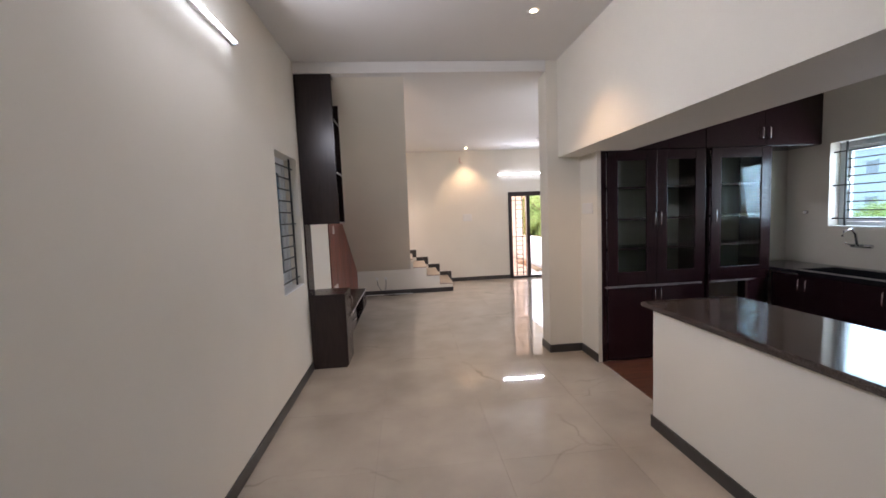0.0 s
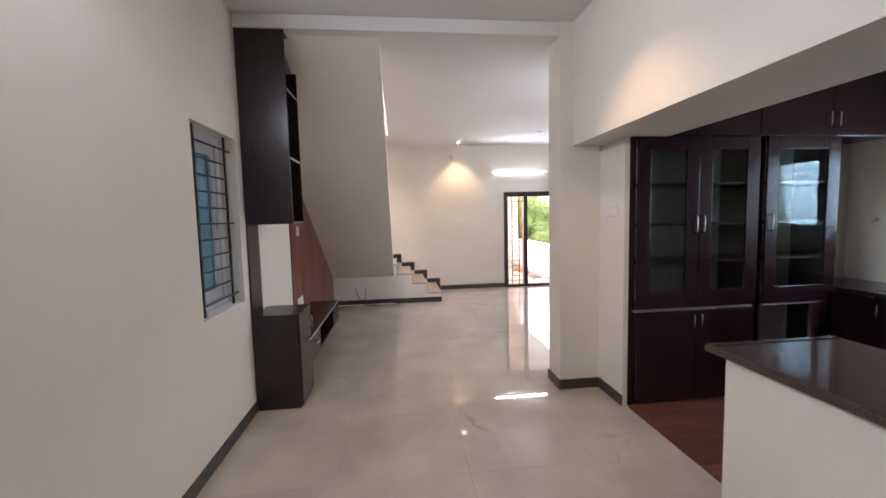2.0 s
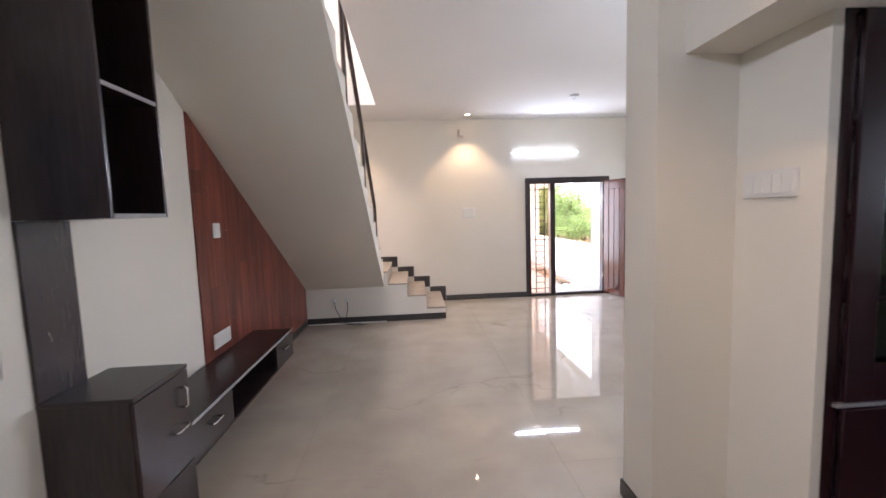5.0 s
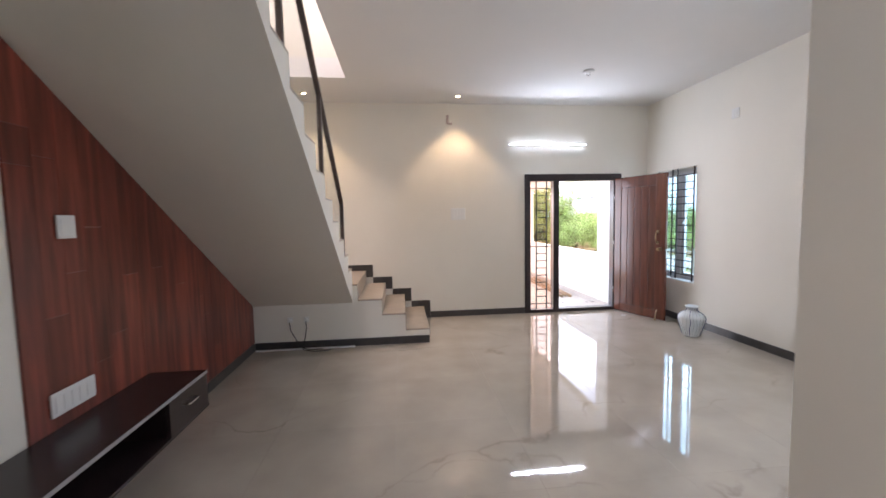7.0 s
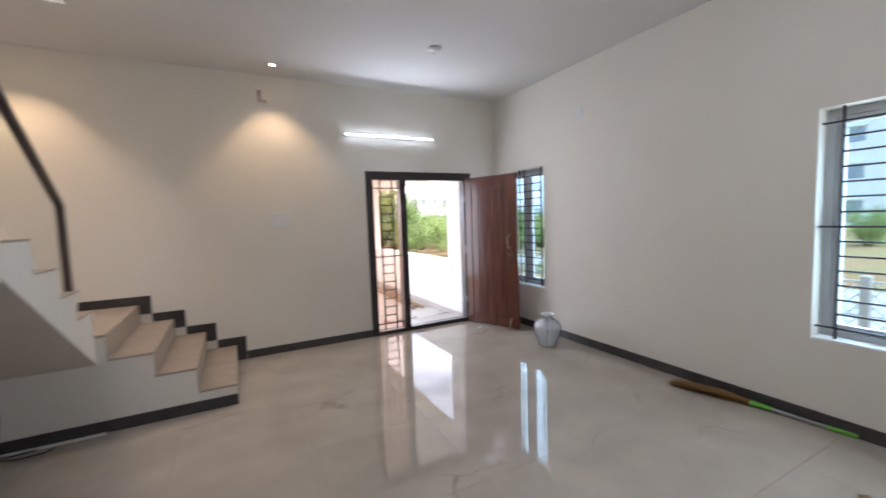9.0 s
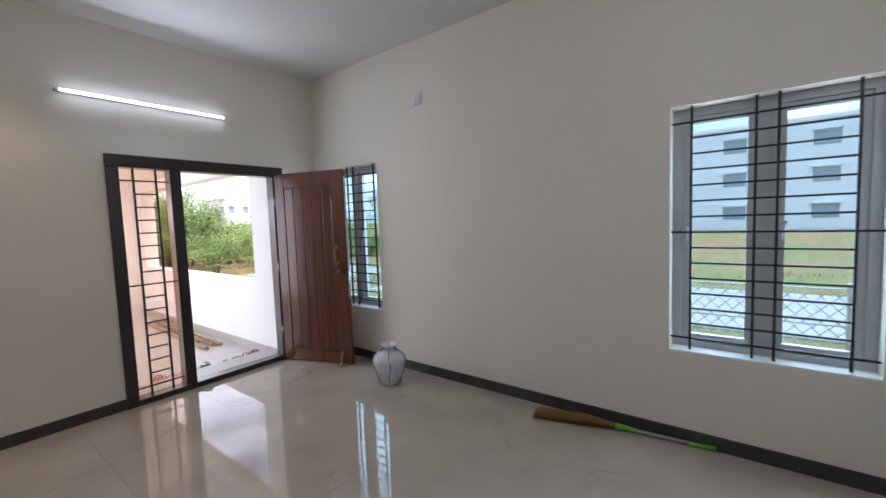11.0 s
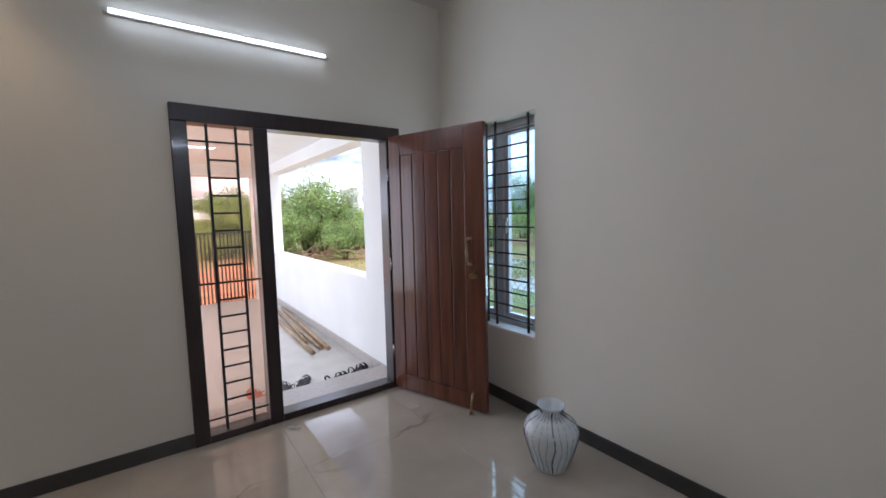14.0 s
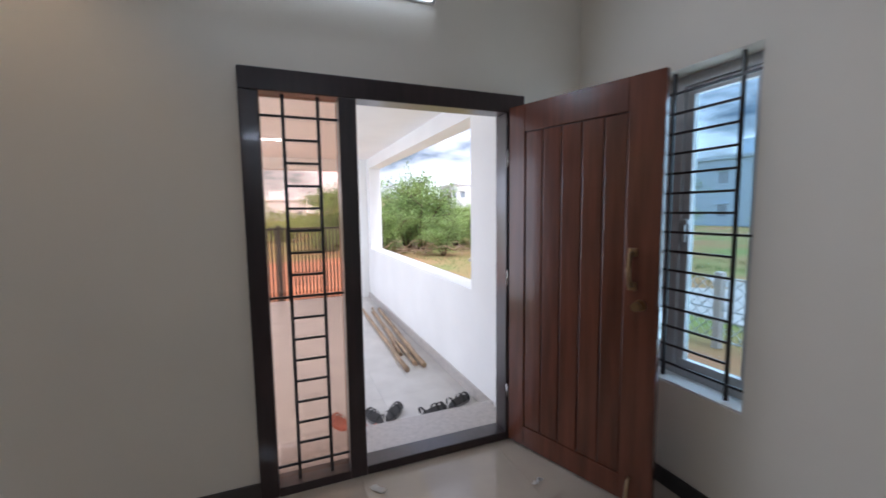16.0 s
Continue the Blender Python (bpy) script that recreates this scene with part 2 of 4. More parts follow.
HOUSEW = mat("far_white_plaster", (0.74, 0.75, 0.78), 0.8, vary=0.05)
HOUSEY = mat("far_yellow_plaster", (0.66, 0.58, 0.34), 0.8, vary=0.06)
HOUSEB = mat("far_blue_grey_plaster", (0.45, 0.55, 0.64), 0.8, vary=0.06)
# house window glass, with the paling of distant haze mixed into its colour
HAZEWIN = mat("hazed_far_glass", (0.28, 0.33, 0.38), 0.1)
CABLE = mat("black_cable", (0.012, 0.012, 0.012), 0.5)


def leaf_mat(name, colour):
    m = mat(name, colour, 0.6, vary=0.3, scale=1.2)
    n, l = m.node_tree.nodes, m.node_tree.links
    b = n["Principled BSDF"]
    geo = n.new("ShaderNodeNewGeometry")
    mr = n.new("ShaderNodeMapRange")
    mr.inputs["To Min"].default_value, mr.inputs["To Max"].default_value = 0.55, 1.5
    l.new(geo.outputs["Random Per Island"], mr.inputs["Value"])
    hs = n.new("ShaderNodeHueSaturation")
    l.new(b.inputs["Base Color"].links[0].from_socket, hs.inputs["Color"])
    l.new(mr.outputs["Result"], hs.inputs["Value"])
    l.new(hs.outputs["Color"], b.inputs["Base Color"])
    return m


LEAF = leaf_mat("bright_green_leaf", (0.27, 0.37, 0.11))
LEAF2 = leaf_mat("deep_green_leaf", (0.20, 0.30, 0.085))
GRASS = leaf_mat("grass_blade", (0.12, 0.19, 0.05))


# ---------------------------------------------------------------- helpers
def link_mesh(name, bm, material, parent=None, label=""):
    me = bpy.data.meshes.new(name)
    bm.normal_update()
    bm.to_mesh(me)
    bm.free()
    mats = material if isinstance(material, (list, tuple)) else [material]
    for x in mats:
        me.materials.append(x)
    ob = new(name, me)
    if parent is not None:
        ob.parent = parent
    if label:
        ob["label"] = label
    return ob


def part(name, bm, material, parent, label=""):
    return link_mesh(name, bm, material, parent, label)


def thing(name, label, category, at=(0, 0, 0), group="", kind="", rz=0):
    ob = new(name)
    ob.empty_display_size = 0.05
    ob.matrix_world = pose(*at, 0, 0, rz)
    return tagged(ob, label, category, group, kind)


def add_box(bm, x0, x1, y0, y1, z0, z1, bevel=0.0, index=0):
    """Adds one box with slightly eased edges."""
    tmp = bmesh.new()
    bmesh.ops.create_cube(tmp, size=1)
    for v in tmp.verts:
        v.co = Vector(((x0 + x1) / 2 + v.co.x * (x1 - x0), (y0 + y1) / 2 + v.co.y * (y1 - y0), (z0 + z1) / 2 + v.co.z * (z1 - z0)))
    if bevel:
        bmesh.ops.bevel(tmp, geom=tmp.edges[:], offset=min(bevel, 0.45 * min(abs(x1 - x0), abs(y1 - y0), abs(z1 - z0))), segments=2, affect="EDGES", profile=0.5)
    bmesh.ops.recalc_face_normals(tmp, faces=tmp.faces[:])
    me = bpy.data.meshes.new("tmp")
    for f in tmp.faces:
        f.material_index = index
    tmp.to_mesh(me)
    tmp.free()
    bm.from_mesh(me)
    bpy.data.meshes.remove(me)
    return bm


def box(x0, x1, y0, y1, z0, z1, bevel=0.003):
    return add_box(bmesh.new(), x0, x1, y0, y1, z0, z1, bevel)


def tube_path(points, r, sides=8, bm=None, taper=None, caps=True):
    """A round bar along a line of points."""
    bm = bm or bmesh.new()
    pts = [Vector(p) for p in points]
    rings = []
    for i, p in enumerate(pts):
        d = (pts[min(i + 1, len(pts) - 1)] - pts[max(i - 1, 0)]).normalized()
        up = Vector((0, 0, 1)) if abs(d.z) < 0.9 else Vector((1, 0, 0))
        u = d.cross(up).normalized()
        v = d.cross(u).normalized()
        rad = r if taper is None else r + (taper - r) * i / (len(pts) - 1)
        rings.append([bm.verts.new(p + rad * (math.cos(a) * u + math.sin(a) * v)) for a in (2 * math.pi * k / sides for k in range(sides))])
    for a, b in zip(rings, rings[1:]):
        for k in range(sides):
            f = bm.faces.new((a[k], a[(k + 1) % sides], b[(k + 1) % sides], b[k]))
            f.smooth = True
    if caps:
        bm.faces.new(rings[0][::-1])
        bm.faces.new(rings[-1])
    bmesh.ops.recalc_face_normals(bm, faces=bm.faces[:])
    return bm


def lathe(profile, steps=48):
    bm = bmesh.new()
    rings = [[bm.verts.new((r * math.cos(a), r * math.sin(a), z)) for a in (2 * math.pi * k / steps for k in range(steps))] for r, z in profile]
    for a, b in zip(rings, rings[1:]):
        for k in range(steps):
            bm.faces.new((a[k], a[(k + 1) % steps], b[(k + 1) % steps], b[k])).smooth = True
    bm.faces.new(rings[0][::-1])
    bm.faces.new(rings[-1])
    bmesh.ops.recalc_face_normals(bm, faces=bm.faces[:])
    return bm


def prism(outline, axis, a, b):
    """Extrudes an outline (two coordinates a point) along an axis from a to b."""
    bm = bmesh.new()

    def place(p, q):
        return {"x": (q, p[0], p[1]), "y": (p[0], q, p[1]), "z": (p[0], p[1], q)}[axis]
    lo = [bm.verts.new(place(p, a)) for p in outline]
    hi = [bm.verts.new(place(p, b)) for p in outline]
    bm.faces.new(lo)
    bm.faces.new(hi[::-1])
    for i in range(len(outline)):
        j = (i + 1) % len(outline)
        bm.faces.new((lo[i], hi[i], hi[j], lo[j]))
    bmesh.ops.recalc_face_normals(bm, faces=bm.faces[:])
    return bm


def slab(name, lo, hi, holes, material, label, axis):
    """A solid wall or ceiling with real openings. holes: boxes (u0, u1, v0, v1) in the two directions across axis."""
    ax = "xyz".index(axis)
    u, v = [i for i in range(3) if i != ax]
    cu = sorted({lo[u], hi[u], *[h[0] for h in holes], *[h[1] for h in holes]})
    cv = sorted({lo[v], hi[v], *[h[2] for h in holes], *[h[3] for h in holes]})
    bm = bmesh.new()
    verts = {}

    def vert(a, b, c):
        key = (round(a, 4), round(b, 4), c)
        if key not in verts:
            p = [0, 0, 0]
            p[u], p[v], p[ax] = a, b, (lo, hi)[c][ax]
            verts[key] = bm.verts.new(p)
        return verts[key]

    def solid(i, j):
        if not (0 <= i < len(cu) - 1 and 0 <= j < len(cv) - 1):
            return False
        a, b = (cu[i] + cu[i + 1]) / 2, (cv[j] + cv[j + 1]) / 2
        return not any(h[0] < a < h[1] and h[2] < b < h[3] for h in holes)
    for i in range(len(cu) - 1):
        for j in range(len(cv) - 1):
            if not solid(i, j):
                continue
            a0, a1, b0, b1 = cu[i], cu[i + 1], cv[j], cv[j + 1]
            for c in (0, 1):
                bm.faces.new([vert(*q, c) for q in ((a0, b0), (a1, b0), (a1, b1), (a0, b1))])
            for di, dj, p, q in ((-1, 0, (a0, b0), (a0, b1)), (1, 0, (a1, b0), (a1, b1)), (0, -1, (a0, b0), (a1, b0)), (0, 1, (a0, b1), (a1, b1))):
                if not solid(i + di, j + dj):
                    bm.faces.new((vert(*p, 0), vert(*q, 0), vert(*q, 1), vert(*p, 1)))
    bmesh.ops.recalc_face_normals(bm, faces=bm.faces[:])
    return tagged(link_mesh(name, bm, material), label, name.split("_")[0], kind="structure")


# ---------------------------------------------------------------- the large structure
WX, EX, NY, SY = -1.06, 4.37, 9.63, -2.2
A_WIN, K_WIN = (3.68, 4.345, 0.938, 2.187), (2.75, 3.98, 1.295, 2.15)
C_WIN, B_WIN = (5.063, 5.995, 0.578, 2.088), (8.592, 9.51, 0.54, 2.062)
DOOR = (2.45, 3.952, -0.1, 2.074)
slab("wall_west", (WX - 0.23, SY - 0.23, -0.12), (WX, NY + 0.23, 3.3), [A_WIN], PAINT, "plain off-white painted plaster wall with a barred window", "x")
slab("wall_east", (EX, SY - 0.23, -0.12), (EX + 0.23, NY + 0.23, 3.3), [K_WIN, C_WIN, B_WIN], PAINT, "off-white painted plaster wall with three barred windows", "x")
slab("wall_north", (WX, NY, -0.12), (EX, NY + 0.23, 3.3), [DOOR], PAINT, "off-white painted plaster wall around the entrance door", "y")
slab("wall_south", (WX, SY - 0.23, -0.12), (EX, SY, 3.3), [], PAINT, "plain off-white painted plaster wall", "y")
slab("wall_divider", (1.548, 4.44, 0), (EX, 4.69, 3.17), [], PAINT, "off-white plaster wall between kitchen and living room", "y")
slab("wall_return", (1.915, 4.06, 0), (1.955, 4.44, 2.15), [], PAINT, "narrow off-white plaster return beside the crockery cabinet", "x")
slab("wall_header", (1.67, SY, 2.15), (1.955, 4.44, 3.17), [], PAINT, "deep off-white plaster header above the kitchen opening", "x")
slab("wall_header_kitchen", (1.955, SY, 2.15), (2.27, 4.055, 3.17), [], PAINT, "deep off-white plaster header above the kitchen opening", "x")
slab("beam", (WX, 4.44, 3.055), (1.545, 4.78, 3.165), [], CEIL, "shallow white ceiling beam between dining and living room", "y")
slab("wall_over_pier", (1.545, 4.69, 3.055), (EX, 4.78, 3.17), [], CEIL, "white beam face above the divider", "y")
slab("wall_stair_end", (WX, 4.864, 2.84), (-0.745, 4.884, 3.17), [], PAINT, "white plaster end of the stair flight", "y")
slab("ceiling_dining", (WX, SY, 3.17), (EX, 4.78, 3.3), [], CEIL, "flat white painted ceiling", "z")
slab("ceiling_living", (WX, 4.78, 3.08), (EX, NY, 3.3), [(WX, 0.028, 4.88, 8.65)], CEIL, "flat white painted ceiling with a stairwell opening", "z")
# stairwell above the ceiling
slab("wall_upper_west", (WX - 0.23, 3.4, 3.3), (WX, 8.89, 6.0), [], PAINT, "plain white stairwell wall above the ceiling", "x")
slab("wall_upper_east", (1.2, 3.4, 3.3), (1.4, 8.89, 6.0), [], PAINT, "plain white stairwell wall above the ceiling", "x")
slab("wall_upper_north", (WX, 8.66, 3.3), (1.2, 8.89, 6.0), [], PAINT, "plain white stairwell wall above the ceiling", "y")
slab("wall_upper_south", (WX, 3.4, 3.3), (1.2, 3.6, 6.0), [], PAINT, "plain white stairwell wall above the ceiling", "y")
slab("ceiling_upper", (WX - 0.23, 3.4, 6.0), (1.4, 8.89, 6.15), [], CEIL, "plain white ceiling above the stairwell", "z")

floor = tagged(link_mesh("floor", box(WX, EX, SY, NY, -0.12, -0.006, 0), GROUT), "polished grey-beige marble tile floor with faint veins", "floor", kind="structure")
kitchen_floor = tagged(link_mesh("kitchen_floor", box(1.945, EX, SY, 4.44, -0.005, 0.0005, 0), GROUT), "red-brown wood-look tile floor of the kitchen", "floor", kind="structure")


def baseboard(x0, x1, y0, y1, z1=0.088):
    return tagged(link_mesh("baseboard", box(x0, x1, y0, y1, 0, z1, 0.002), SKIRT), "dark grey tile skirting along the wall foot", "baseboard", kind="structure")


baseboard(WX, WX + 0.012, SY, 4.446)
baseboard(WX, WX + 0.012, 4.86, 8.425)
baseboard(1.02, DOOR[0], NY - 0.012, NY)
baseboard(DOOR[1], EX, NY - 0.012, NY)
baseboard(EX - 0.012, EX, 4.69, NY - 0.013)
baseboard(1.548, EX - 0.013, 4.69, 4.702)
baseboard(1.536, 1.548, 4.428, 4.702)
baseboard(1.549, 1.903, 4.428, 4.44)
baseboard(1.903, 1.915, 4.06, 4.44)


# ---------------------------------------------------------------- windows
def window(name, side, a0, a1, z0, z1, x_in, panes=2, bars=(0.16, 0.84), glazing=PANE, rungs=14, t=0.05, sash_w=0.045):
    """A barred window in a wall of constant x. side: +1 when outside lies towards +x."""
    w = thing(name, "grey-white framed window with tinted panes behind black iron bars", "window", kind="structure")
    fx0, fx1 = sorted((x_in + side * 0.12, x_in + side * 0.18))
    bm = bmesh.new()
    add_box(bm, fx0, fx1, a0, a1, z0, z0 + t, 0.003)
    add_box(bm, fx0, fx1, a0, a1, z1 - t, z1, 0.003)
    add_box(bm, fx0, fx1, a0, a0 + t, z0 + t, z1 - t, 0.003)
    add_box(bm, fx0, fx1, a1 - t, a1, z0 + t, z1 - t, 0.003)
    mid = [(a0 + (a1 - a0) * k / panes) for k in range(1, panes)]
    for m in mid:
        add_box(bm, fx0 - 0.004, fx1 + 0.004, m - 0.045, m + 0.045, z0 + t, z1 - t, 0.003)
    part("window_frame", bm, UPVC, w)
    edges = [a0 + t] + mid + [a1 - t]
    for k, (p, q) in enumerate(zip(edges, edges[1:])):
        p, q = p + (0.047 if k else 0.002), q - (0.047 if k < panes - 1 else 0.002)
        bm = bmesh.new()
        s0, s1 = fx0 + 0.012, fx1 - 0.012
        for bx in ((p, q, z0 + t + 0.002, z0 + t + sash_w), (p, q, z1 - t - sash_w, z1 - t - 0.002), (p, p + sash_w - 0.005, z0 + t + sash_w, z1 - t - sash_w), (q - sash_w + 0.005, q, z0 + t + sash_w, z1 - t - sash_w)):
            add_box(bm, s0, s1, *bx, 0.003)
        sash = part("sash", bm, UPVC, w)
        xm = (fx0 + fx1) / 2
        pane = part("pane", box(xm - 0.003, xm + 0.003, p + sash_w - 0.007, q - sash_w + 0.007, z0 + t + sash_w - 0.002, z1 - t - sash_w + 0.002, 0), glazing, sash, "blue tinted glass pane")
        pane.visible_shadow = False
        part("handle", add_box(box(s0 - 0.02 if side > 0 else s1, s0 if side > 0 else s1 + 0.02, q - 0.03, q - 0.012, (z0 + z1) / 2 - 0.06, (z0 + z1) / 2 + 0.06, 0.004), s0 - 0.03 if side > 0 else s1 + 0.01, s0 - 0.012 if side > 0 else s1 + 0.03, q - 0.05, q - 0.012, (z0 + z1) / 2 + 0.03, (z0 + z1) / 2 + 0.055, 0.004), UPVC, sash)
    sx0, sx1 = sorted((x_in + side * 0.002, x_in + side * 0.12))
    part("window_sill", box(sx0, sx1, a0 + 0.001, a1 - 0.001, z0, z0 + 0.012, 0.003), OUTPAINT, w)
    gx = x_in + side * 0.045
    for f in bars:
        y = a0 + (a1 - a0) * f
        part("upright_bar", box(gx - 0.008, gx + 0.008, y - 0.007, y + 0.007, z0 + 0.014, z1, 0.002), IRON, w)
    n = rungs
    zs = [z0 + 0.085 + (z1 - z0 - 0.18) * k / n for k in range(n + 1)]
    lo, hi = a0 + (a1 - a0) * bars[0], a0 + (a1 - a0) * bars[-1]
    for k, z in enumerate(zs):
        long = k in (0, n // 2, n)
        p, q = (a0 + 0.001, a1 - 0.001) if long else (lo, hi)
        part("cross_bar", box(gx - 0.005, gx + 0.005, p, q, z - 0.006, z + 0.006, 0.002), IRON, w)
    return w


window("window_1", -1, *A_WIN, WX, panes=1, bars=(0.17, 0.85), glazing=DARKPANE, rungs=10, t=0.065, sash_w=0.075)
window("window_2", 1, *K_WIN, EX, bars=(0.1, 0.5, 0.9), rungs=8)
window("window_3", 1, *C_WIN, EX, bars=(0.115, 0.45, 0.555, 0.885))
window("window_4", 1, *B_WIN, EX, bars=(0.105, 0.45, 0.555, 0.885))

# ---------------------------------------------------------------- entrance door
door_frame = thing("door_frame", "dark brown polished wooden entrance frame with a barred sidelight", "door frame", kind="structure")
FY0, FY1 = NY - 0.025, NY + 0.10
part("jamb", box(2.45, 2.535, FY0, FY1, 0, 1.972, 0.006), FRAME, door_frame)
part("mullion", box(2.888, 2.975, FY0, FY1, 0, 1.972, 0.006), FRAME, door_frame)
part("jamb", box(3.83, 3.952, FY0, FY1, 0, 1.972, 0.006), FRAME, door_frame)
part("head", box(2.45, 3.952, FY0, FY1, 1.972, 2.074, 0.006), FRAME, door_frame)
part("bottom_rail", box(2.535, 2.888, FY0, FY1, 0, 0.048, 0.004), FRAME, door_frame)
part("threshold", box(2.975, 3.83, FY0, FY1, 0, 0.05, 0.006), FRAME, door_frame)
part("stone_step", box(2.535, 3.952, FY1, NY + 0.42, -0.10, 0.03, 0.006), STONE, door_frame, "grey polished stone step outside the threshold")
pane = part("pane", box(2.535, 2.888, NY + 0.05, NY + 0.056, 0.048, 1.972, 0), ROSEPANE, door_frame, "bronze tinted glass pane")
pane.visible_shadow = False
GY = NY + 0.02
for gx in (2.635, 2.795):
    part("upright_bar", box(gx - 0.008, gx + 0.008, GY - 0.008, GY + 0.008, 0.048, 1.972, 0.002), IRON, door_frame)
for k in range(17):
    z = 0.13 + k * 1.74 / 16
    p, q = (2.535, 2.888) if k in (0, 8, 16) else (2.635, 2.795)
    part("cross_bar", box(p, q, GY - 0.005, GY + 0.005, z - 0.006, z + 0.006, 0.002), IRON, door_frame)

# the leaf stands open into the room, hinged at the right jamb
ang = math.degrees(math.atan2(8.80 - 9.60, 4.115 - 3.845))
leaf = thing("entrance_door", "reddish-brown polished teak door with vertical grooved planks, standing open", "door", (3.845, 9.60, 0.012), rz=ang)
LW, LH, LT = 0.842, 1.985, 0.038
part("stile", box(0, 0.112, 0, LT, 0, LH, 0.004), TEAK, leaf)
part("stile", box(LW - 0.155, LW, 0, LT, 0, LH, 0.004), TEAK, leaf)
part("rail", box(0.112, LW - 0.155, 0.001, LT - 0.001, LH - 0.15, LH, 0.003), TEAK, leaf)
part("rail", box(0.112, LW - 0.155, 0.001, LT - 0.001, 0, 0.12, 0.003), TEAK, leaf)
part("core", box(0.112, LW - 0.155, 0.014, 0.024, 0.12, LH - 0.15, 0), GROOVE, leaf, "dark grooves between the planks")
pw = (LW - 0.267) / 5
for k in range(5):
    part("plank", box(0.112 + k * pw + 0.003, 0.112 + (k + 1) * pw - 0.003, 0.006, LT - 0.006, 0.123, LH - 0.153, 0.005), TEAK, leaf)
for s in (-1, 1):
    y0 = 0 if s < 0 else LT
    bm = tube_path([(LW - 0.115, y0, 1.055), (LW - 0.115, y0 + s * 0.03, 1.065), (LW - 0.115, y0 + s * 0.045, 1.128), (LW - 0.115, y0 + s * 0.03, 1.192), (LW - 0.115, y0, 1.202)], 0.011, 10)
    add_box(bm, LW - 0.135, LW - 0.095, *sorted((y0 - s * 0.002, y0 + s * 0.006)), 1.032, 1.07, 0.002)
    add_box(bm, LW - 0.135, LW - 0.095, *sorted((y0 - s * 0.002, y0 + s * 0.006)), 1.188, 1.225, 0.002)
    part("pull_handle", bm, BRASS, leaf, "brown brass bow handle")
    bm = tube_path([(LW - 0.075, y0, 0.968), (LW - 0.075, y0 + s * 0.012, 0.968)], 0.026, 16)
    tube_path([(LW - 0.075, y0 + s * 0.012, 0.968), (LW - 0.075, y0 + s * 0.035, 0.968)], 0.011, 10, bm)
    tube_path([(LW - 0.075, y0 + s * 0.033, 0.968), (LW - 0.075, y0 + s * 0.055, 0.968)], 0.02, 14, bm)
    part("knob", bm, BRASS, leaf, "round brass knob")
part("lock_plate", box(LW - 0.001, LW + 0.004, 0.008, 0.030, 0.83, 0.97, 0.001), STEEL, leaf, "steel lock face plate")
bm = tube_path([(LW - 0.10, 0.0, 0.13), (LW - 0.10, -0.02, 0.12), (LW - 0.10, -0.045, 0.02)], 0.008, 10)
tube_path([(LW - 0.10, -0.043, 0.028), (LW - 0.10, -0.048, -0.009)], 0.013, 12, bm)
part("door_stop", bm, BRASS, leaf, "brass flip-down door stop")
for z in (0.3, 1.0, 1.7):
    part("hinge", tube_path([(-0.006, -0.004, z - 0.05), (-0.006, -0.004, z + 0.05)], 0.007, 10), STEEL, leaf)

# ---------------------------------------------------------------- staircase
stair = thing("staircase", "white plastered staircase with beige stone treads and dark skirting", "staircase", kind="structure")
SYF = 8.44
xs, zs = [0.917, 0.642, 0.374, 0.10], [0.172, 0.362, 0.54, 0.72]
lows = [0.0] + zs[:-1]
profile = [(WX, 0.0)]
for x, z0, z1 in zip(xs, lows, zs):
    profile += [(x, z0 - 0.02 if z0 else 0.0), (x, z1 - 0.02)]
profile += [(WX, zs[-1] - 0.02)]
part("base", prism(profile, "y", SYF, NY), PAINT, stair, "white plastered lower steps")
for x, z0, z1 in zip(xs, lows, zs):
    part("tread", box(x - 0.272 if x > 0.11 else WX, x + 0.004, SYF - 0.003, NY - 0.013, z1 - 0.02, z1, 0.004), TREAD, stair, "beige stone tread")
for x, z0, z1 in zip(xs, lows, zs):
    part("riser", box(x, x + 0.003, SYF + 0.004, NY - 0.013, z0 + 0.001, z1 - 0.021, 0.001), TREAD, stair, "beige stone riser")
flight = [(SYF, 0.505), (4.885, 2.835), (4.885, 3.07)]
k = 13
while k >= 1:
    yk = min(8.205 - 0.30 * (k - 2), SYF)
    flight += [(max(yk - 0.30, 4.885), 0.708 + 0.18 * k), (yk, 0.708 + 0.18 * k)]
    k -= 1
flight += [(SYF, 0.70)]
clean = []
for p in flight:
    if not clean or (abs(p[0] - clean[-1][0]) + abs(p[1] - clean[-1][1])) > 0.002:
        clean.append(p)
part("flight", prism(clean, "x", WX, 0.045), PAINT, stair, "sloping white plastered upper flight")
part("flight_top", prism([(4.885, 2.835), (4.885, 3.17), (4.781, 3.17), (4.781, 3.054), (4.552, 3.054)], "x", -0.745, 0.045), PAINT, stair)
for k in range(1, 13):
    yk = min(8.205 - 0.30 * (k - 2), SYF)
    part("tread", box(WX, 0.047, max(yk - 0.30, 4.90), yk + 0.003, 0.709 + 0.18 * k, 0.722 + 0.18 * k, 0.003), TREAD, stair)
part("skirting", box(WX + 0.012, 0.917, SYF - 0.012, SYF, 0, 0.088, 0.002), SKIRT, stair, "dark grey skirting tile")
for i, (x, z) in enumerate(zip(xs, zs)):
    nx = xs[i + 1] if i < 3 else WX
    part("skirting", box(nx + 0.10 if i < 3 else WX, x + 0.10, NY - 0.012, NY, z + 0.001 if i else 0.0, z + 0.085, 0.002), SKIRT, stair)
    part("skirting", box(x + 0.003, x + 0.10, NY - 0.0125, NY, (lows[i] + 0.086) if i else 0.0, z + 0.004, 0.001), SKIRT, stair)

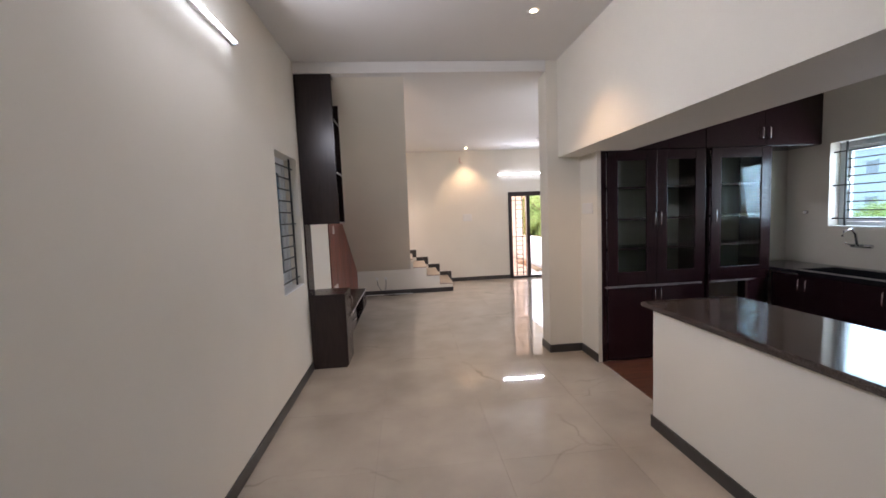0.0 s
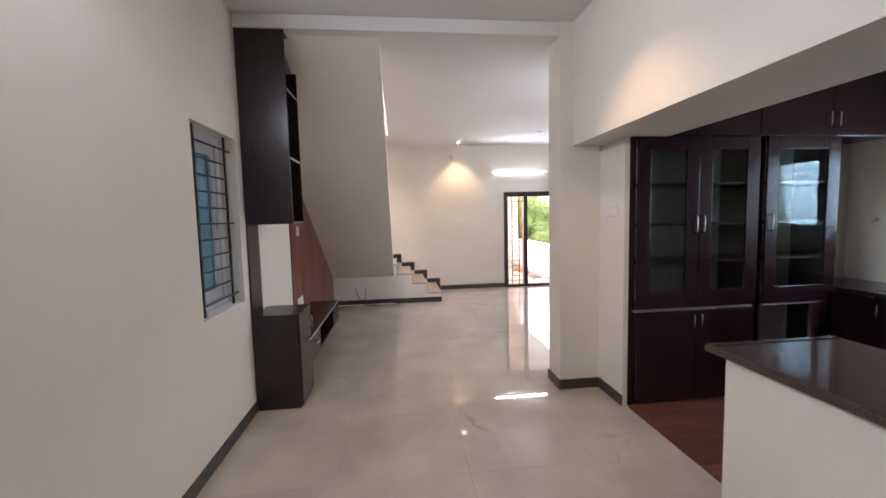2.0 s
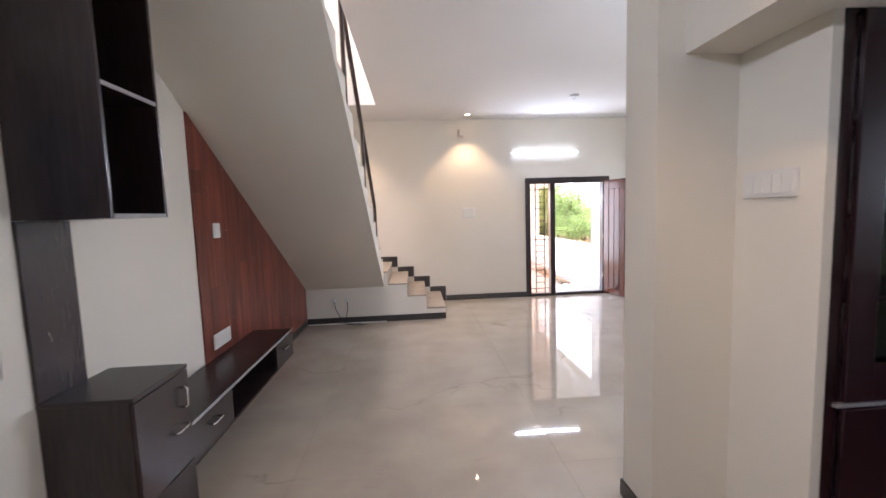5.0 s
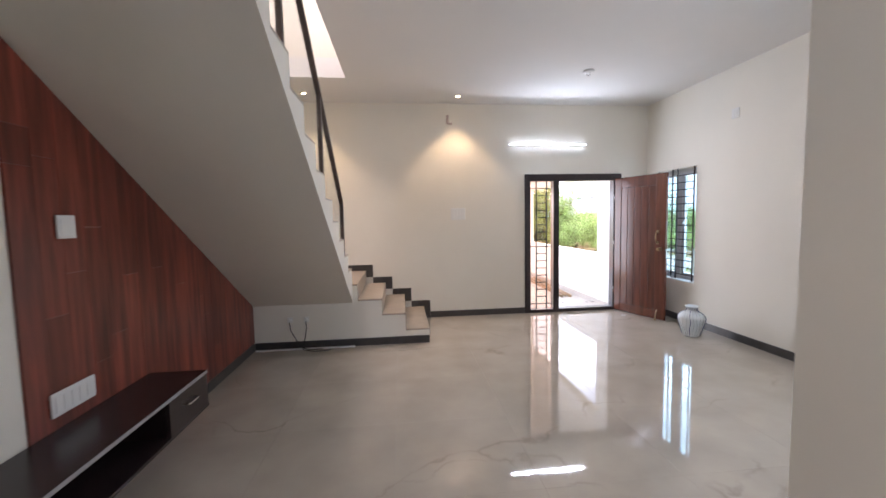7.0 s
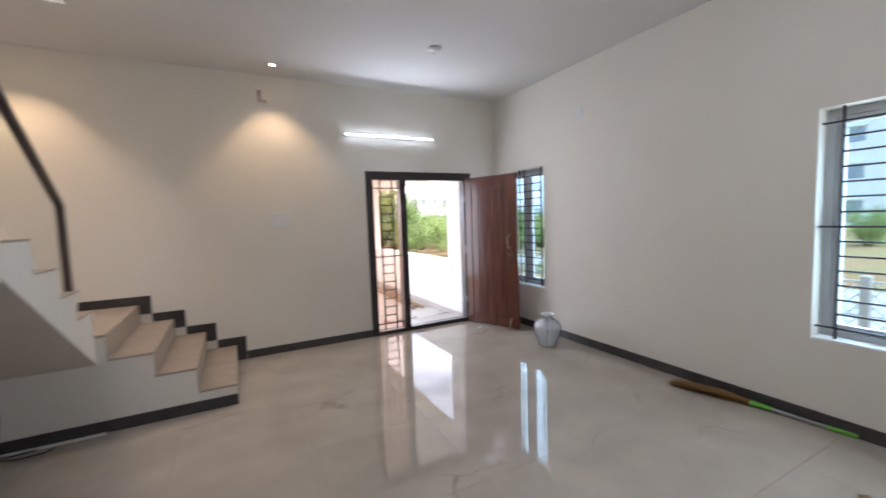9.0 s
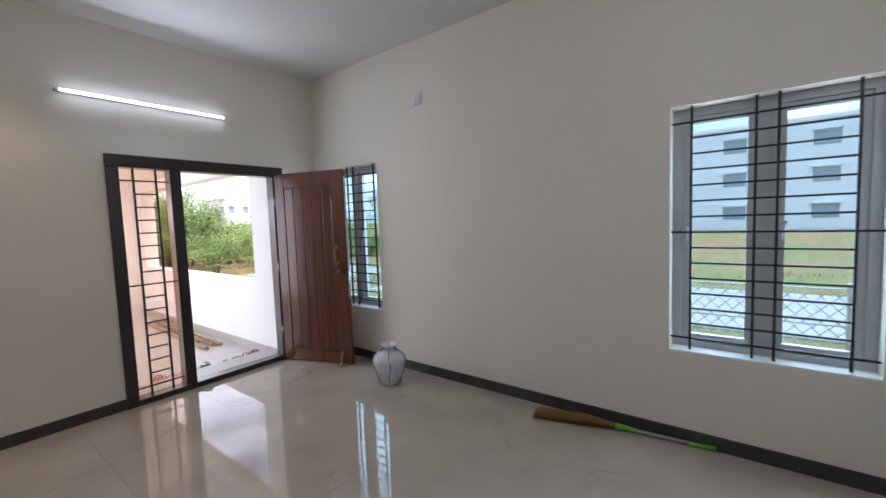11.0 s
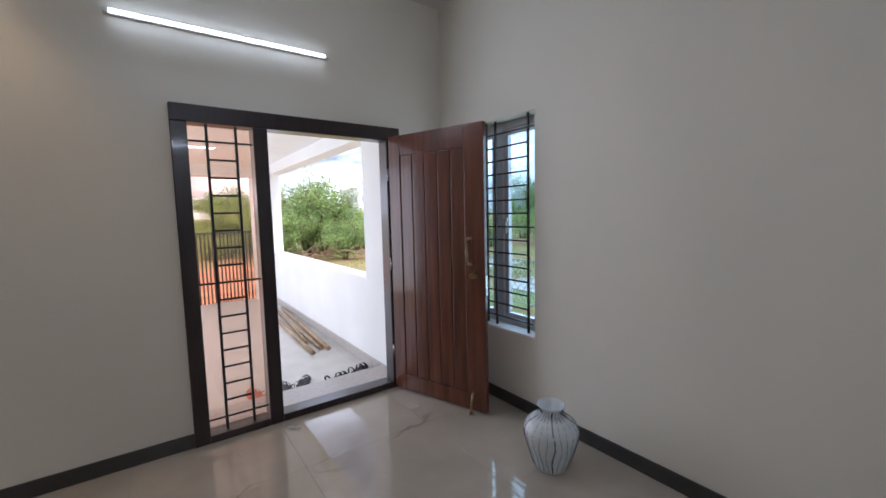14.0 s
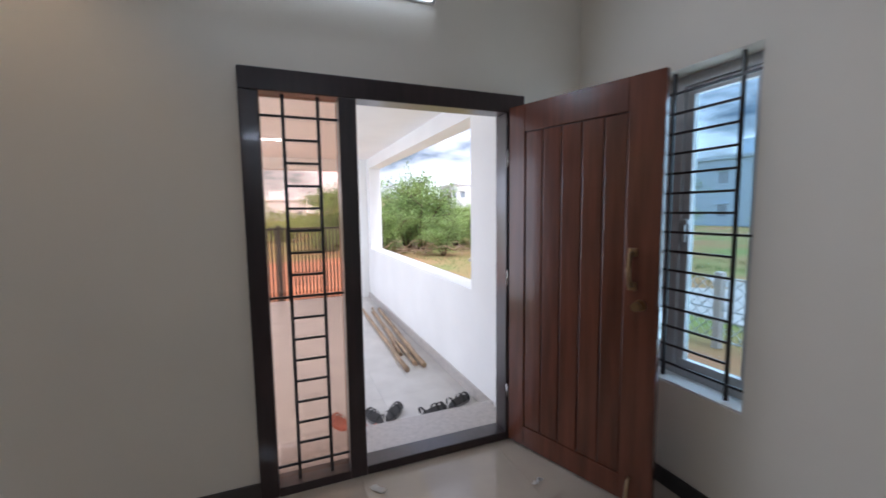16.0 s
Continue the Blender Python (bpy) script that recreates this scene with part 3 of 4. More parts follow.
rail = thing("stair_railing", "brown metal handrail with clear glass panels on the stair", "railing", kind="structure")


def rz(y):
    return 1.66 + 0.80 * (8.28 - y)


def nose(y):
    return 0.708 + 0.18 * 2 + 0.60 * (8.205 - y)


bm = prism([(8.30, rz(8.30) - 0.05), (8.30, rz(8.30)), (5.6, rz(5.6)), (5.6, rz(5.6) - 0.045), (8.262, rz(8.262) - 0.045)], "x", -0.04, 0.0)
part("handrail", bm, RAILWOOD, rail)
part("post", box(-0.04, 0.0, 8.262, 8.30, 1.07, rz(8.30) - 0.02, 0.003), RAILWOOD, rail)
for py in (7.24, 6.2):
    part("post", box(-0.037, -0.003, py - 0.02, py + 0.02, nose(py) - 0.12, rz(py) - 0.03, 0.003), RAILWOOD, rail)
for p, q in ((8.26, 7.265), (7.215, 6.225), (6.175, 5.6)):
    g = part("glass_panel", prism([(p, nose(p) + 0.02), (p, rz(p) - 0.05), (q, rz(q) - 0.05), (q, nose(q) + 0.02)], "x", -0.025, -0.015), CLEAR, rail, "clear glass panel")
    g.visible_shadow = False

# ---------------------------------------------------------------- ceiling and wall fittings
def downlight(x, y, z):
    d = thing("downlight", "small round recessed ceiling spotlight, lit warm", "ceiling light", (x, y, z), group="recessed spotlights")
    part("ring", lathe([(0.028, -0.004), (0.046, -0.004), (0.048, -0.001), (0.048, 0.0), (0.028, 0.0)], 24), PLASTIC, d, "white ring")
    part("lens", lathe([(0.001, -0.007), (0.02, -0.006), (0.028, -0.003), (0.028, -0.001), (0.001, -0.001)], 20), LED, d, "glowing warm lens")


downlight(1.43, 9.28, 3.08)
downlight(-0.576, 9.24, 3.08)
downlight(1.09, 3.43, 3.17)


def tube_light(at, turn):
    t = thing("tube_light", "slim white batten tube light, lit, on the wall", "wall light", at, group="tube lights", rz=turn)
    part("batten", box(-0.60, 0.60, -0.028, 0, -0.011, 0.011, 0.004), PLASTIC, t, "white batten housing")
    part("tube", tube_path([(-0.575, -0.042, 0), (0.575, -0.038, 0)], 0.010, 12), TUBE, t, "glowing tube")
    for s in (-1, 1):
        part("end_cap", box(*sorted((s * 0.575, s * 0.60)), -0.05, -0.028, -0.012, 0.012, 0.004), PLASTIC, t)


tube_light((2.80, NY, 2.50), 0)
tube_light((WX, 2.37, 2.73), 90)
tube_light((TUBE_X, 4.69, TUBE_Z), 180)

hook = thing("fan_hook_plate", "white round ceiling plate with a fan hook", "ceiling fitting", (2.777, 8.295, 3.08))
part("plate", lathe([(0.001, -0.018), (0.05, -0.018), (0.062, -0.008), (0.064, 0.0), (0.001, 0.0)], 28), PLASTIC, hook)
part("hook", tube_path([(-0.02, 0, -0.018), (-0.02, 0, -0.04), (0, 0, -0.052), (0.02, 0, -0.04), (0.02, 0, -0.018)], 0.004, 8), STEEL, hook, "steel hook")


def switch_board(name, at, turn, w, h, keys, label):
    s = thing(name, label, "switch", at, rz=turn)
    part("plate", box(-w / 2, w / 2, -0.012, 0, -h / 2, h / 2, 0.004), PLASTIC, s)
    kw = (w - 0.03) / keys
    for i in range(keys):
        part("key", box(-w / 2 + 0.015 + i * kw + 0.002, -w / 2 + 0.015 + (i + 1) * kw - 0.002, -0.016, -0.011, -h / 2 + 0.018, h / 2 - 0.018, 0.002), PLASTIC, s)
    return s


switch_board("switch_board", (1.452, NY, 1.51), 0, 0.21, 0.17, 4, "white modular switch board on the plaster wall")
switch_board("switch_board", (1.915, 4.27, 1.59), -90, 0.24, 0.11, 5, "white modular switch board beside the crockery cabinet")
switch_board("switch_plate", (WX + 0.016, 6.01, 1.44), 90, 0.11, 0.115, 1, "small white switch plate on the brown panel")
switch_board("socket_board", (WX + 0.016, 5.97, 0.597), 90, 0.27, 0.115, 5, "long white socket board on the brown panel")
switch_board("socket_plate", (EX, 8.02, 2.557), -90, 0.10, 0.11, 2, "small white socket plate high on the wall")
switch_board("socket_plate", (4.25, 4.69, 0.62), 180, 0.10, 0.11, 2, "small white socket plate low on the wall")

bracket = thing("pipe_stub", "small pinkish-white pipe elbow on the wall", "pipe", (1.334, NY, 2.81))
part("pipe", tube_path([(-0.015, -0.02, 0.10), (-0.015, -0.02, 0.0), (0.0, -0.02, -0.012), (0.05, -0.02, -0.012)], 0.016, 12), TANP, bracket)
part("flange", box(-0.035, 0.005, -0.006, 0.0, -0.02, 0.11, 0.003), TANP, bracket)

for sx in (-0.655, -0.475):
    so = thing("wall_socket", "white round plug socket with a black plug on the stair base", "socket", (sx, SYF, 0.335), group="stair base sockets")
    part("plate", box(-0.03, 0.03, -0.012, 0, -0.03, 0.03, 0.008), PLASTIC, so)
    part("plug", tube_path([(0, -0.012, 0), (0, -0.045, 0)], 0.016, 12), PLASTIC, so)
cb = thing("power_cable", "two thin black cables hanging to the floor", "cable", (0, 0, 0))
part("cable", tube_path([(-0.655, SYF - 0.045, 0.32), (-0.64, SYF - 0.05, 0.22), (-0.58, SYF - 0.045, 0.10), (-0.50, SYF - 0.08, 0.008), (-0.38, SYF - 0.14, 0.006), (-0.24, SYF - 0.13, 0.006), (-0.2, SYF - 0.09, 0.006)], 0.005, 8), CABLE, cb)
part("cable", tube_path([(-0.475, SYF - 0.045, 0.32), (-0.47, SYF - 0.05, 0.24), (-0.49, SYF - 0.045, 0.13), (-0.53, SYF - 0.05, 0.03), (-0.45, SYF - 0.07, 0.006), (-0.30, SYF - 0.06, 0.006)], 0.005, 8), CABLE, cb)
tr = thing("cable_trunking", "loose white plastic trunking strip lying on the floor", "trunking", (0, 0, 0))
part("strip", box(-1.03, 0.06, SYF - 0.05, SYF - 0.024, 0, 0.014, 0.003), PLASTIC, tr)

# ---------------------------------------------------------------- media wall
panel = thing("wood_wall_panel", "red-brown wood stave panelling below the sloping stair", "wall panel")


def soffit(y):
    return 0.505 + (SYF - y) * (2.835 - 0.505) / (SYF - 4.885)


PY0, PY1, nst = 5.73, 8.427, 20
for i in range(nst):
    y0 = PY0 + (PY1 - PY0) * i / nst
    y1 = PY0 + (PY1 - PY0) * (i + 1) / nst - 0.0012
    cuts = sorted(random.uniform(0.2, 2.2) for _ in range(2))
    ztop = soffit(y1) - 0.004
    levels = [0.099] + [c for c in cuts if 0.25 < c < ztop - 0.25] + [None]
    for a, b in zip(levels, levels[1:]):
        o = [(y0, a), (y1, a)] + ([(y1, b - 0.0012), (y0, b - 0.0012)] if b else [(y1, soffit(y1) - 0.004), (y0, soffit(y0) - 0.004)])
        part("stave", prism(o, "x", WX + 0.001, WX + 0.014 + random.uniform(0, 0.0012)), WALNUT, panel)

CY0, CY1 = 4.447, 4.845
base = thing("base_cabinet", "dark brown laminate floor cabinet with two handles", "cabinet")
part("body", box(WX + 0.002, -0.70, CY0, CY1, 0, 0.775, 0.002), LAM, base)
part("top", box(WX + 0.002, -0.682, CY0 - 0.002, CY1, 0.775, 0.797, 0.003), LAM, base)
part("door", box(-0.70, -0.682, CY0 + 0.003, CY1 - 0.003, 0.30, 0.77, 0.002), LAM, base)
part("door", box(-0.70, -0.682, CY0 + 0.003, CY1 - 0.003, 0.02, 0.295, 0.002), LAM, base)


def pull(parent, p, d, n, mat_=STEEL, r=0.005):
    """A bow handle from p, along d, standing off along n."""
    p, d, n = Vector(p), Vector(d), Vector(n)
    return part("handle", tube_path([p, p + n * 0.8, p + n + d * 0.08, p + n + d * 0.92, p + n * 0.8 + d, p + d], r, 8), mat_, parent, "chrome bow handle")


pull(base, (-0.682, CY1 - 0.07, 0.60), (0, 0, 0.10), (0.028, 0, 0))
pull(base, (-0.682, CY1 - 0.16, 0.51), (0, 0.10, 0), (0.028, 0, 0))
bk = thing("back_panel", "dark brown laminate strip on the wall between cabinets", "panel")
part("board", box(WX + 0.001, WX + 0.016, CY0, 4.695, 0.799, 1.538, 0.002), LAM, bk)

upper = thing("tall_wall_cabinet", "dark brown laminate wall cabinet with open shelves on its side", "cabinet")
UX, UY1, UZ0, UZ1 = -0.69, 4.815, 1.54, 3.053
part("front_panel", box(WX + 0.002, UX, CY0, CY0 + 0.018, UZ0, UZ1, 0.002), LAM, upper)
part("side_panel", box(WX + 0.002, UX, UY1 - 0.018, UY1, UZ0, UZ1 - 0.22, 0.002), LAM, upper)
part("back", box(WX + 0.001, WX + 0.012, CY0 + 0.018, UY1 - 0.018, UZ0, UZ1, 0), LAM, upper)
for z in (UZ0, 2.06, 2.60, UZ1 - 0.018):
    part("shelf", box(WX + 0.012, UX - 0.004, CY0 + 0.018, UY1 - 0.018, z, z + 0.018, 0.001), LAM, upper)
    part("edge_band", box(UX - 0.004, UX + 0.001, CY0 + 0.018, UY1 - 0.018, z, z + 0.018, 0.001), LAMIN, upper, "pale edge band of the shelf")

tv = thing("television_unit", "long low dark brown laminate television unit with drawers", "tv unit")
TX, TY0, TY1, TZ0, TZ1 = -0.69, 4.847, 6.575, 0.235, 0.478
part("top", box(WX + 0.016, TX, TY0, TY1, TZ1 - 0.022, TZ1, 0.003), LAM, tv)
part("bottom", box(WX + 0.016, TX, TY0, TY1, TZ0, TZ0 + 0.018, 0.002), LAM, tv)
part("back", box(WX + 0.0155, WX + 0.026, TY0, TY1, TZ0 + 0.018, TZ1 - 0.022, 0), LAM, tv)
part("edge_band", box(TX, TX + 0.0015, TY0, TY1, TZ1 - 0.021, TZ1 - 0.001, 0.0005), LAMIN, tv, "worn pale edge of the top")
for y in (TY0, 5.30, 6.13, TY1 - 0.018):
    part("divider", box(WX + 0.026, TX - 0.02, y, y + 0.018, TZ0 + 0.018, TZ1 - 0.022, 0.001), LAM, tv)
for p, q in ((TY0 + 0.004, 5.315), (6.133, TY1 - 0.003)):
    dr = part("drawer", box(TX - 0.019, TX - 0.001, p, q, TZ0 + 0.004, TZ1 - 0.024, 0.002), LAM, tv)
    pull(dr, (TX - 0.001, (p + q) / 2 - 0.05, 0.37), (0, 0.10, 0), (0.026, 0, 0))

# ---------------------------------------------------------------- kitchen
KY = 4.06


def glazed_door(parent, x0, x1, z0, z1, y, handle_x):
    d = bmesh.new()
    f = 0.108
    add_box(d, x0, x0 + f, y - 0.02, y, z0, z1, 0.003)
    add_box(d, x1 - f, x1, y - 0.02, y, z0, z1, 0.003)
    add_box(d, x0 + f, x1 - f, y - 0.0195, y - 0.0005, z0, z0 + 0.138, 0.003)
    add_box(d, x0 + f, x1 - f, y - 0.0195, y - 0.0005, z1 - 0.10, z1, 0.003)
    dd = part("door", d, MAROON, parent)
    g = part("pane", box(x0 + f - 0.004, x1 - f + 0.004, y - 0.012, y - 0.008, z0 + 0.133, z1 - 0.095, 0), CABGLASS, dd, "smoky glass pane")
    g.visible_shadow = False
    pull(dd, (handle_x, y - 0.02, (z0 + z1) / 2 - 0.075), (0, 0, 0.13), (0, -0.026, 0))


def crockery(x0, x1, doors, label, lower_open=False):
    c = thing("crockery_cabinet", label, "cabinet", group="kitchen tall cabinets")
    y0, y1 = KY, 4.438
    part("side", box(x0, x0 + (0.052 if doors == 2 else 0.02), y0, y1, 0, 2.15, 0.002), MAROON, c)
    part("side", box(x1 - 0.02, x1, y0, y1, 0, 2.15, 0.002), MAROON, c)
    part("back", box(x0 + 0.02, x1 - 0.02, y1 - 0.012, y1, 0.05, 2.15, 0), PLASTIC, c, "pale inner back board")
    part("plinth", box(x0 + 0.02, x1 - 0.02, y0 + 0.03, y1 - 0.012, 0, 0.05, 0), MAROON, c)
    for z in (0.05, 0.765, 1.15, 1.45, 1.77, 2.13):
        part("shelf", box(x0 + 0.02, x1 - 0.02, y0 + 0.004, y1 - 0.012, z, z + 0.018, 0.001), MAROON, c)
    part("edge_trim", box(x0 + 0.03, x1 - 0.03, y0 - 0.012, y0 + 0.003, 0.768, 0.784, 0.002), LAMIN, c, "pale worn trim strip")
    left = 0.055 if doors == 2 else 0.02
    w = (x1 - x0 - left - 0.005) / doors
    for i in range(doors):
        a, b = x0 + left + i * w + 0.002, x0 + left + (i + 1) * w - 0.002
        hx = (b - 0.03 if i == 0 else a + 0.03) if doors == 2 else a + 0.04
        glazed_door(c, a, b, 0.79, 2.146, y0, hx)
        if not lower_open:
            ld = part("lower_door", box(a, b, y0 - 0.019, y0, 0.02, 0.762, 0.003), MAROON, c)
            pull(ld, (hx, y0 - 0.019, 0.62), (0, 0, 0.11), (0, -0.026, 0))
    return c


crockery(1.957, 3.062, 2, "dark maroon crockery cabinet with two glazed doors")
single = crockery(3.10, 3.79, 1, "dark maroon crockery cabinet with one glazed door", True)
ajar = part("ajar_door", box(0, 0.44, -0.019, 0, 0.05, 0.80, 0.003), MAROON, single, "dark lower cabinet door standing ajar")
ajar.matrix_local = pose(3.77, KY - 0.01, 0, 0, 0, 205) @ pose(0, 0, 0)
filler = thing("filler_strip", "dark maroon filler strip between tall cabinets", "panel")
part("board", box(3.064, 3.098, KY + 0.03, 4.438, 0, 2.148, 0.002), MAROON, filler)

for a, b in ((1.957, 3.07), (3.072, 4.366)):
    u = thing("wall_cabinet", "dark maroon overhead cabinet with two plain doors", "cabinet", group="overhead cabinets")
    part("body", box(a, b, KY + 0.02, 4.438, 2.152, 2.70, 0.002), MAROON, u)
    m = (a + b) / 2
    for p, q, h in ((a + 0.003, m - 0.002, m - 0.04), (m + 0.002, b - 0.003, m + 0.04)):
        d = part("door", box(p, q, KY, KY + 0.019, 2.155, 2.697, 0.003), MAROON, u)
        pull(d, (h, KY, 2.23), (0, 0, 0.11), (0, -0.026, 0))

sink_top = thing("kitchen_worktop", "black polished granite worktop along the window wall", "worktop")
bm = bmesh.new()
for bx in ((3.79, EX - 0.001, 3.82, 4.438), (3.79, EX - 0.001, SY + 0.01, 3.05), (3.79, 3.87, 3.05, 3.82), (4.27, EX - 0.001, 3.05, 3.82)):
    add_box(bm, bx[0], bx[1], bx[2], bx[3], 0.865, 0.90, 0.002)
part("slab", bm, BLACKSTONE, sink_top)
sink = thing("kitchen_sink", "dark stone sink set in the black worktop", "sink")
bm = bmesh.new()
add_box(bm, 3.872, 4.268, 3.052, 3.818, 0.68, 0.70, 0.003)
for bx in ((3.872, 3.89, 3.052, 3.818), (4.25, 4.268, 3.052, 3.818), (3.89, 4.25, 3.052, 3.07), (3.89, 4.25, 3.80, 3.818)):
    add_box(bm, *bx, 0.70, 0.898, 0.003)
part("bowl", bm, BLACKSTONE, sink)
for a in (2.65, 3.35):
    u = thing("kitchen_base_cabinet", "dark maroon base cabinet under the worktop", "cabinet", group="base cabinets")
    part("body", box(3.83, EX - 0.002, a, a + 0.695, 0.05, 0.675 if a > 2.4 else 0.86, 0.002), MAROON, u)
    for p, q, h in ((a + 0.002, a + 0.346, a + 0.31), (a + 0.349, a + 0.693, a + 0.385)):
        d = part("door", box(3.81, 3.829, p, q, 0.06, 0.85, 0.003), MAROON, u)
        pull(d, (3.81, h, 0.70), (0, 0, 0.11), (-0.026, 0, 0))
    part("plinth", box(3.86, EX - 0.002, a, a + 0.695, 0, 0.05, 0), MAROON, u)
tap = thing("kitchen_tap", "chrome wall tap above the sink", "tap", (EX, 3.62, 1.12))
bm = tube_path([(0, 0, 0), (-0.06, 0, 0), (-0.10, 0, 0.02), (-0.12, 0, 0.12), (-0.17, 0, 0.17), (-0.24, 0, 0.15), (-0.26, 0, 0.10)], 0.011, 10)
part("spout", bm, STEEL, tap)
part("valve", tube_path([(-0.05, -0.09, 0), (-0.05, 0.09, 0)], 0.017, 12), STEEL, tap)
part("lever", tube_path([(-0.05, 0.09, 0), (-0.09, 0.12, 0.03)], 0.007, 8), STEEL, tap)
nozzle = thing("wall_pipe_cap", "small steel pipe cap on the kitchen wall", "pipe", (EX, 4.2, 1.45))
part("cap", tube_path([(0, 0, 0), (-0.03, 0, 0)], 0.018, 12), STEEL, nozzle)

pen = slab("wall_peninsula", (1.70, SY, 0), (2.30, 2.815, 0.858), [], PAINT, "white plastered half wall carrying the kitchen counter", "y")
baseboard(1.688, 1.70, SY, 2.827)
baseboard(1.7005, 2.30, 2.815, 2.827)
ctop = thing("counter_top", "dark brown polished granite breakfast counter with rounded edge", "countertop")
part("slab", box(1.665, 2.39, SY + 0.01, 2.915, 0.859, 0.90, 0.012), GRANITE, ctop)
part("raised_lip", box(1.70, 2.37, 2.86, 2.875, 0.90, 0.906, 0.003), GRANITE, ctop)

# ---------------------------------------------------------------- loose things in the living room
vase = thing("floor_vase", "white glazed vase with blue and grey vertical stripes", "vase", (4.03, 8.18, 0))
prof = [(0.001, 0.0), (0.072, 0.0), (0.080, 0.012), (0.098, 0.08), (0.118, 0.16), (0.130, 0.22), (0.128, 0.25), (0.112, 0.285), (0.085, 0.31), (0.056, 0.325), (0.047, 0.338), (0.048, 0.352), (0.060, 0.372), (0.066, 0.384), (0.064, 0.388), (0.054, 0.380), (0.040, 0.345), (0.001, 0.33)]
prof = [(r * 1.14, z * 0.92) for r, z in prof]
part("body", lathe(prof, 48), VASEW, vase)


def vase_r(z):
    for (r0, z0), (r1, z1) in zip(prof[1:14], prof[2:14]):
        if z0 <= z <= z1 and z1 > z0:
            return r0 + (r1 - r0) * (z - z0) / (z1 - z0)
    return 0.06


for i in range(24):
    a0 = 2 * math.pi * i / 24
    pts = []
    for j in range(15):
        z = (0.02 + 0.345 * j / 14) * 0.92
        r = vase_r(z) + 0.0005
        a = a0 + 0.05 * math.sin(z * 30 + i)
        pts.append((r * math.cos(a), r * math.sin(a), z))
    blue = i % 5 == 0
    part("stripe", tube_path(pts, 0.0035 if blue else 0.0016, 5), VASEB if blue else VASEG, vase, "dark blue glaze stripe" if blue else "thin grey glaze stripe")

broom = thing("grass_broom", "straw broom with green and grey plastic handle on the floor", "broom", (0, 0, 0))
bm = bmesh.new()
for i in range(240):
    s, h = random.uniform(-1, 1), random.uniform(0, 1)
    e = Vector((4.20 + 0.075 * s * random.uniform(0.7, 1.1), 6.80 + random.uniform(-0.03, 0.05), 0.004 + 0.03 * h))
    m = Vector((4.26 + 0.06 * s, 6.50, 0.006 + 0.045 * h))
    b0 = Vector((4.295 + 0.012 * s, 6.27, 0.014 + 0.02 * h))
    tube_pts = [b0, m, e]
    for p, q in zip(tube_pts, tube_pts[1:]):
        w = Vector((0.0022, 0.0004, 0))
        vs = [bm.verts.new(c) for c in (p - w, p + w, q + w, q - w)]
        bm.faces.new(vs)
part("bristles", bm, STRAW, broom, "dry brown grass bristles")
part("collar", tube_path([(4.29, 6.30, 0.024), (4.305, 6.17, 0.022)], 0.022, 12, taper=0.013), GREENP, broom, "green plastic collar")
part("stick", tube_path([(4.305, 6.17, 0.02), (4.335, 5.88, 0.016)], 0.012, 12), GREYP, broom, "grey plastic handle")
part("grip", tube_path([(4.335, 5.88, 0.016), (4.35, 5.74, 0.016)], 0.014, 12), GREENP, broom, "green plastic grip")


def scrap(x, y, w, l, turn, rise, material=PAPER):
    sc = thing("paper_scrap", "small torn scrap lying on the tiles", "paper scrap", (x, y, 0), group="scraps on the floor", rz=turn)
    bm = bmesh.new()
    n = 6
    top = [bm.verts.new((w * (i / n - 0.5), l * 0.5 * (0.8 + 0.4 * random.random()), 0.002 + rise * abs(math.sin(i)))) for i in range(n + 1)]
    bot = [bm.verts.new((w * (i / n - 0.5), -l * 0.5 * (0.8 + 0.4 * random.random()), 0.002 + rise * abs(math.cos(i)))) for i in range(n + 1)]
    for i in range(n):
        bm.faces.new((bot[i], bot[i + 1], top[i + 1], top[i]))
    r = bmesh.ops.solidify(bm, geom=bm.faces[:], thickness=0.0012)
    part("sheet", bm, material, sc)


scrap(3.0, 9.47, 0.09, 0.035, -50, 0.006)
scrap(3.78, 9.20, 0.07, 0.02, 20, 0.012)
scrap(2.66, 9.36, 0.03, 0.012, 70, 0.004)
# these two are straw-coloured wood bits, not paper
scrap(3.64, 5.50, 0.11, 0.05, 30, 0.018, BAMBOO)
scrap(2.07, 5.41, 0.10, 0.04, -15, 0.012, BAMBOO)

# ---------------------------------------------------------------- porch
PZ = -0.10
porch = tagged(link_mesh("porch_floor", box(0.9, 4.2, NY + 0.23, 14.85, -0.40, PZ - 0.006, 0), GROUT), "pale grey tiled porch floor", "floor", kind="structure")
slab("porch_wall_east", (4.0, NY + 0.23, -0.5), (4.2, 14.85, 2.62), [(10.43, 14.35, 0.78, 2.14)], OUTPAINT, "white porch wall with a large unglazed opening", "x")
slab("porch_ceiling", (0.9, NY + 0.23, 2.30), (4.2, 15.0, 2.45), [], OUTPAINT, "plain white porch ceiling", "z")
slab("porch_column", (3.78, 14.55, -0.5), (3.999, 14.85, 2.30), [], OUTPAINT, "square white porch column", "z")
slab("porch_beam", (0.9, 14.6, 2.12), (3.78, 14.85, 2.30), [], OUTPAINT, "white porch edge beam", "z")
tagged(link_mesh("porch_skirting", box(3.985, 4.0, NY + 0.43, 14.54, PZ, PZ + 0.10, 0.002), STONE), "grey skirting tile along the porch wall", "baseboard", kind="structure")

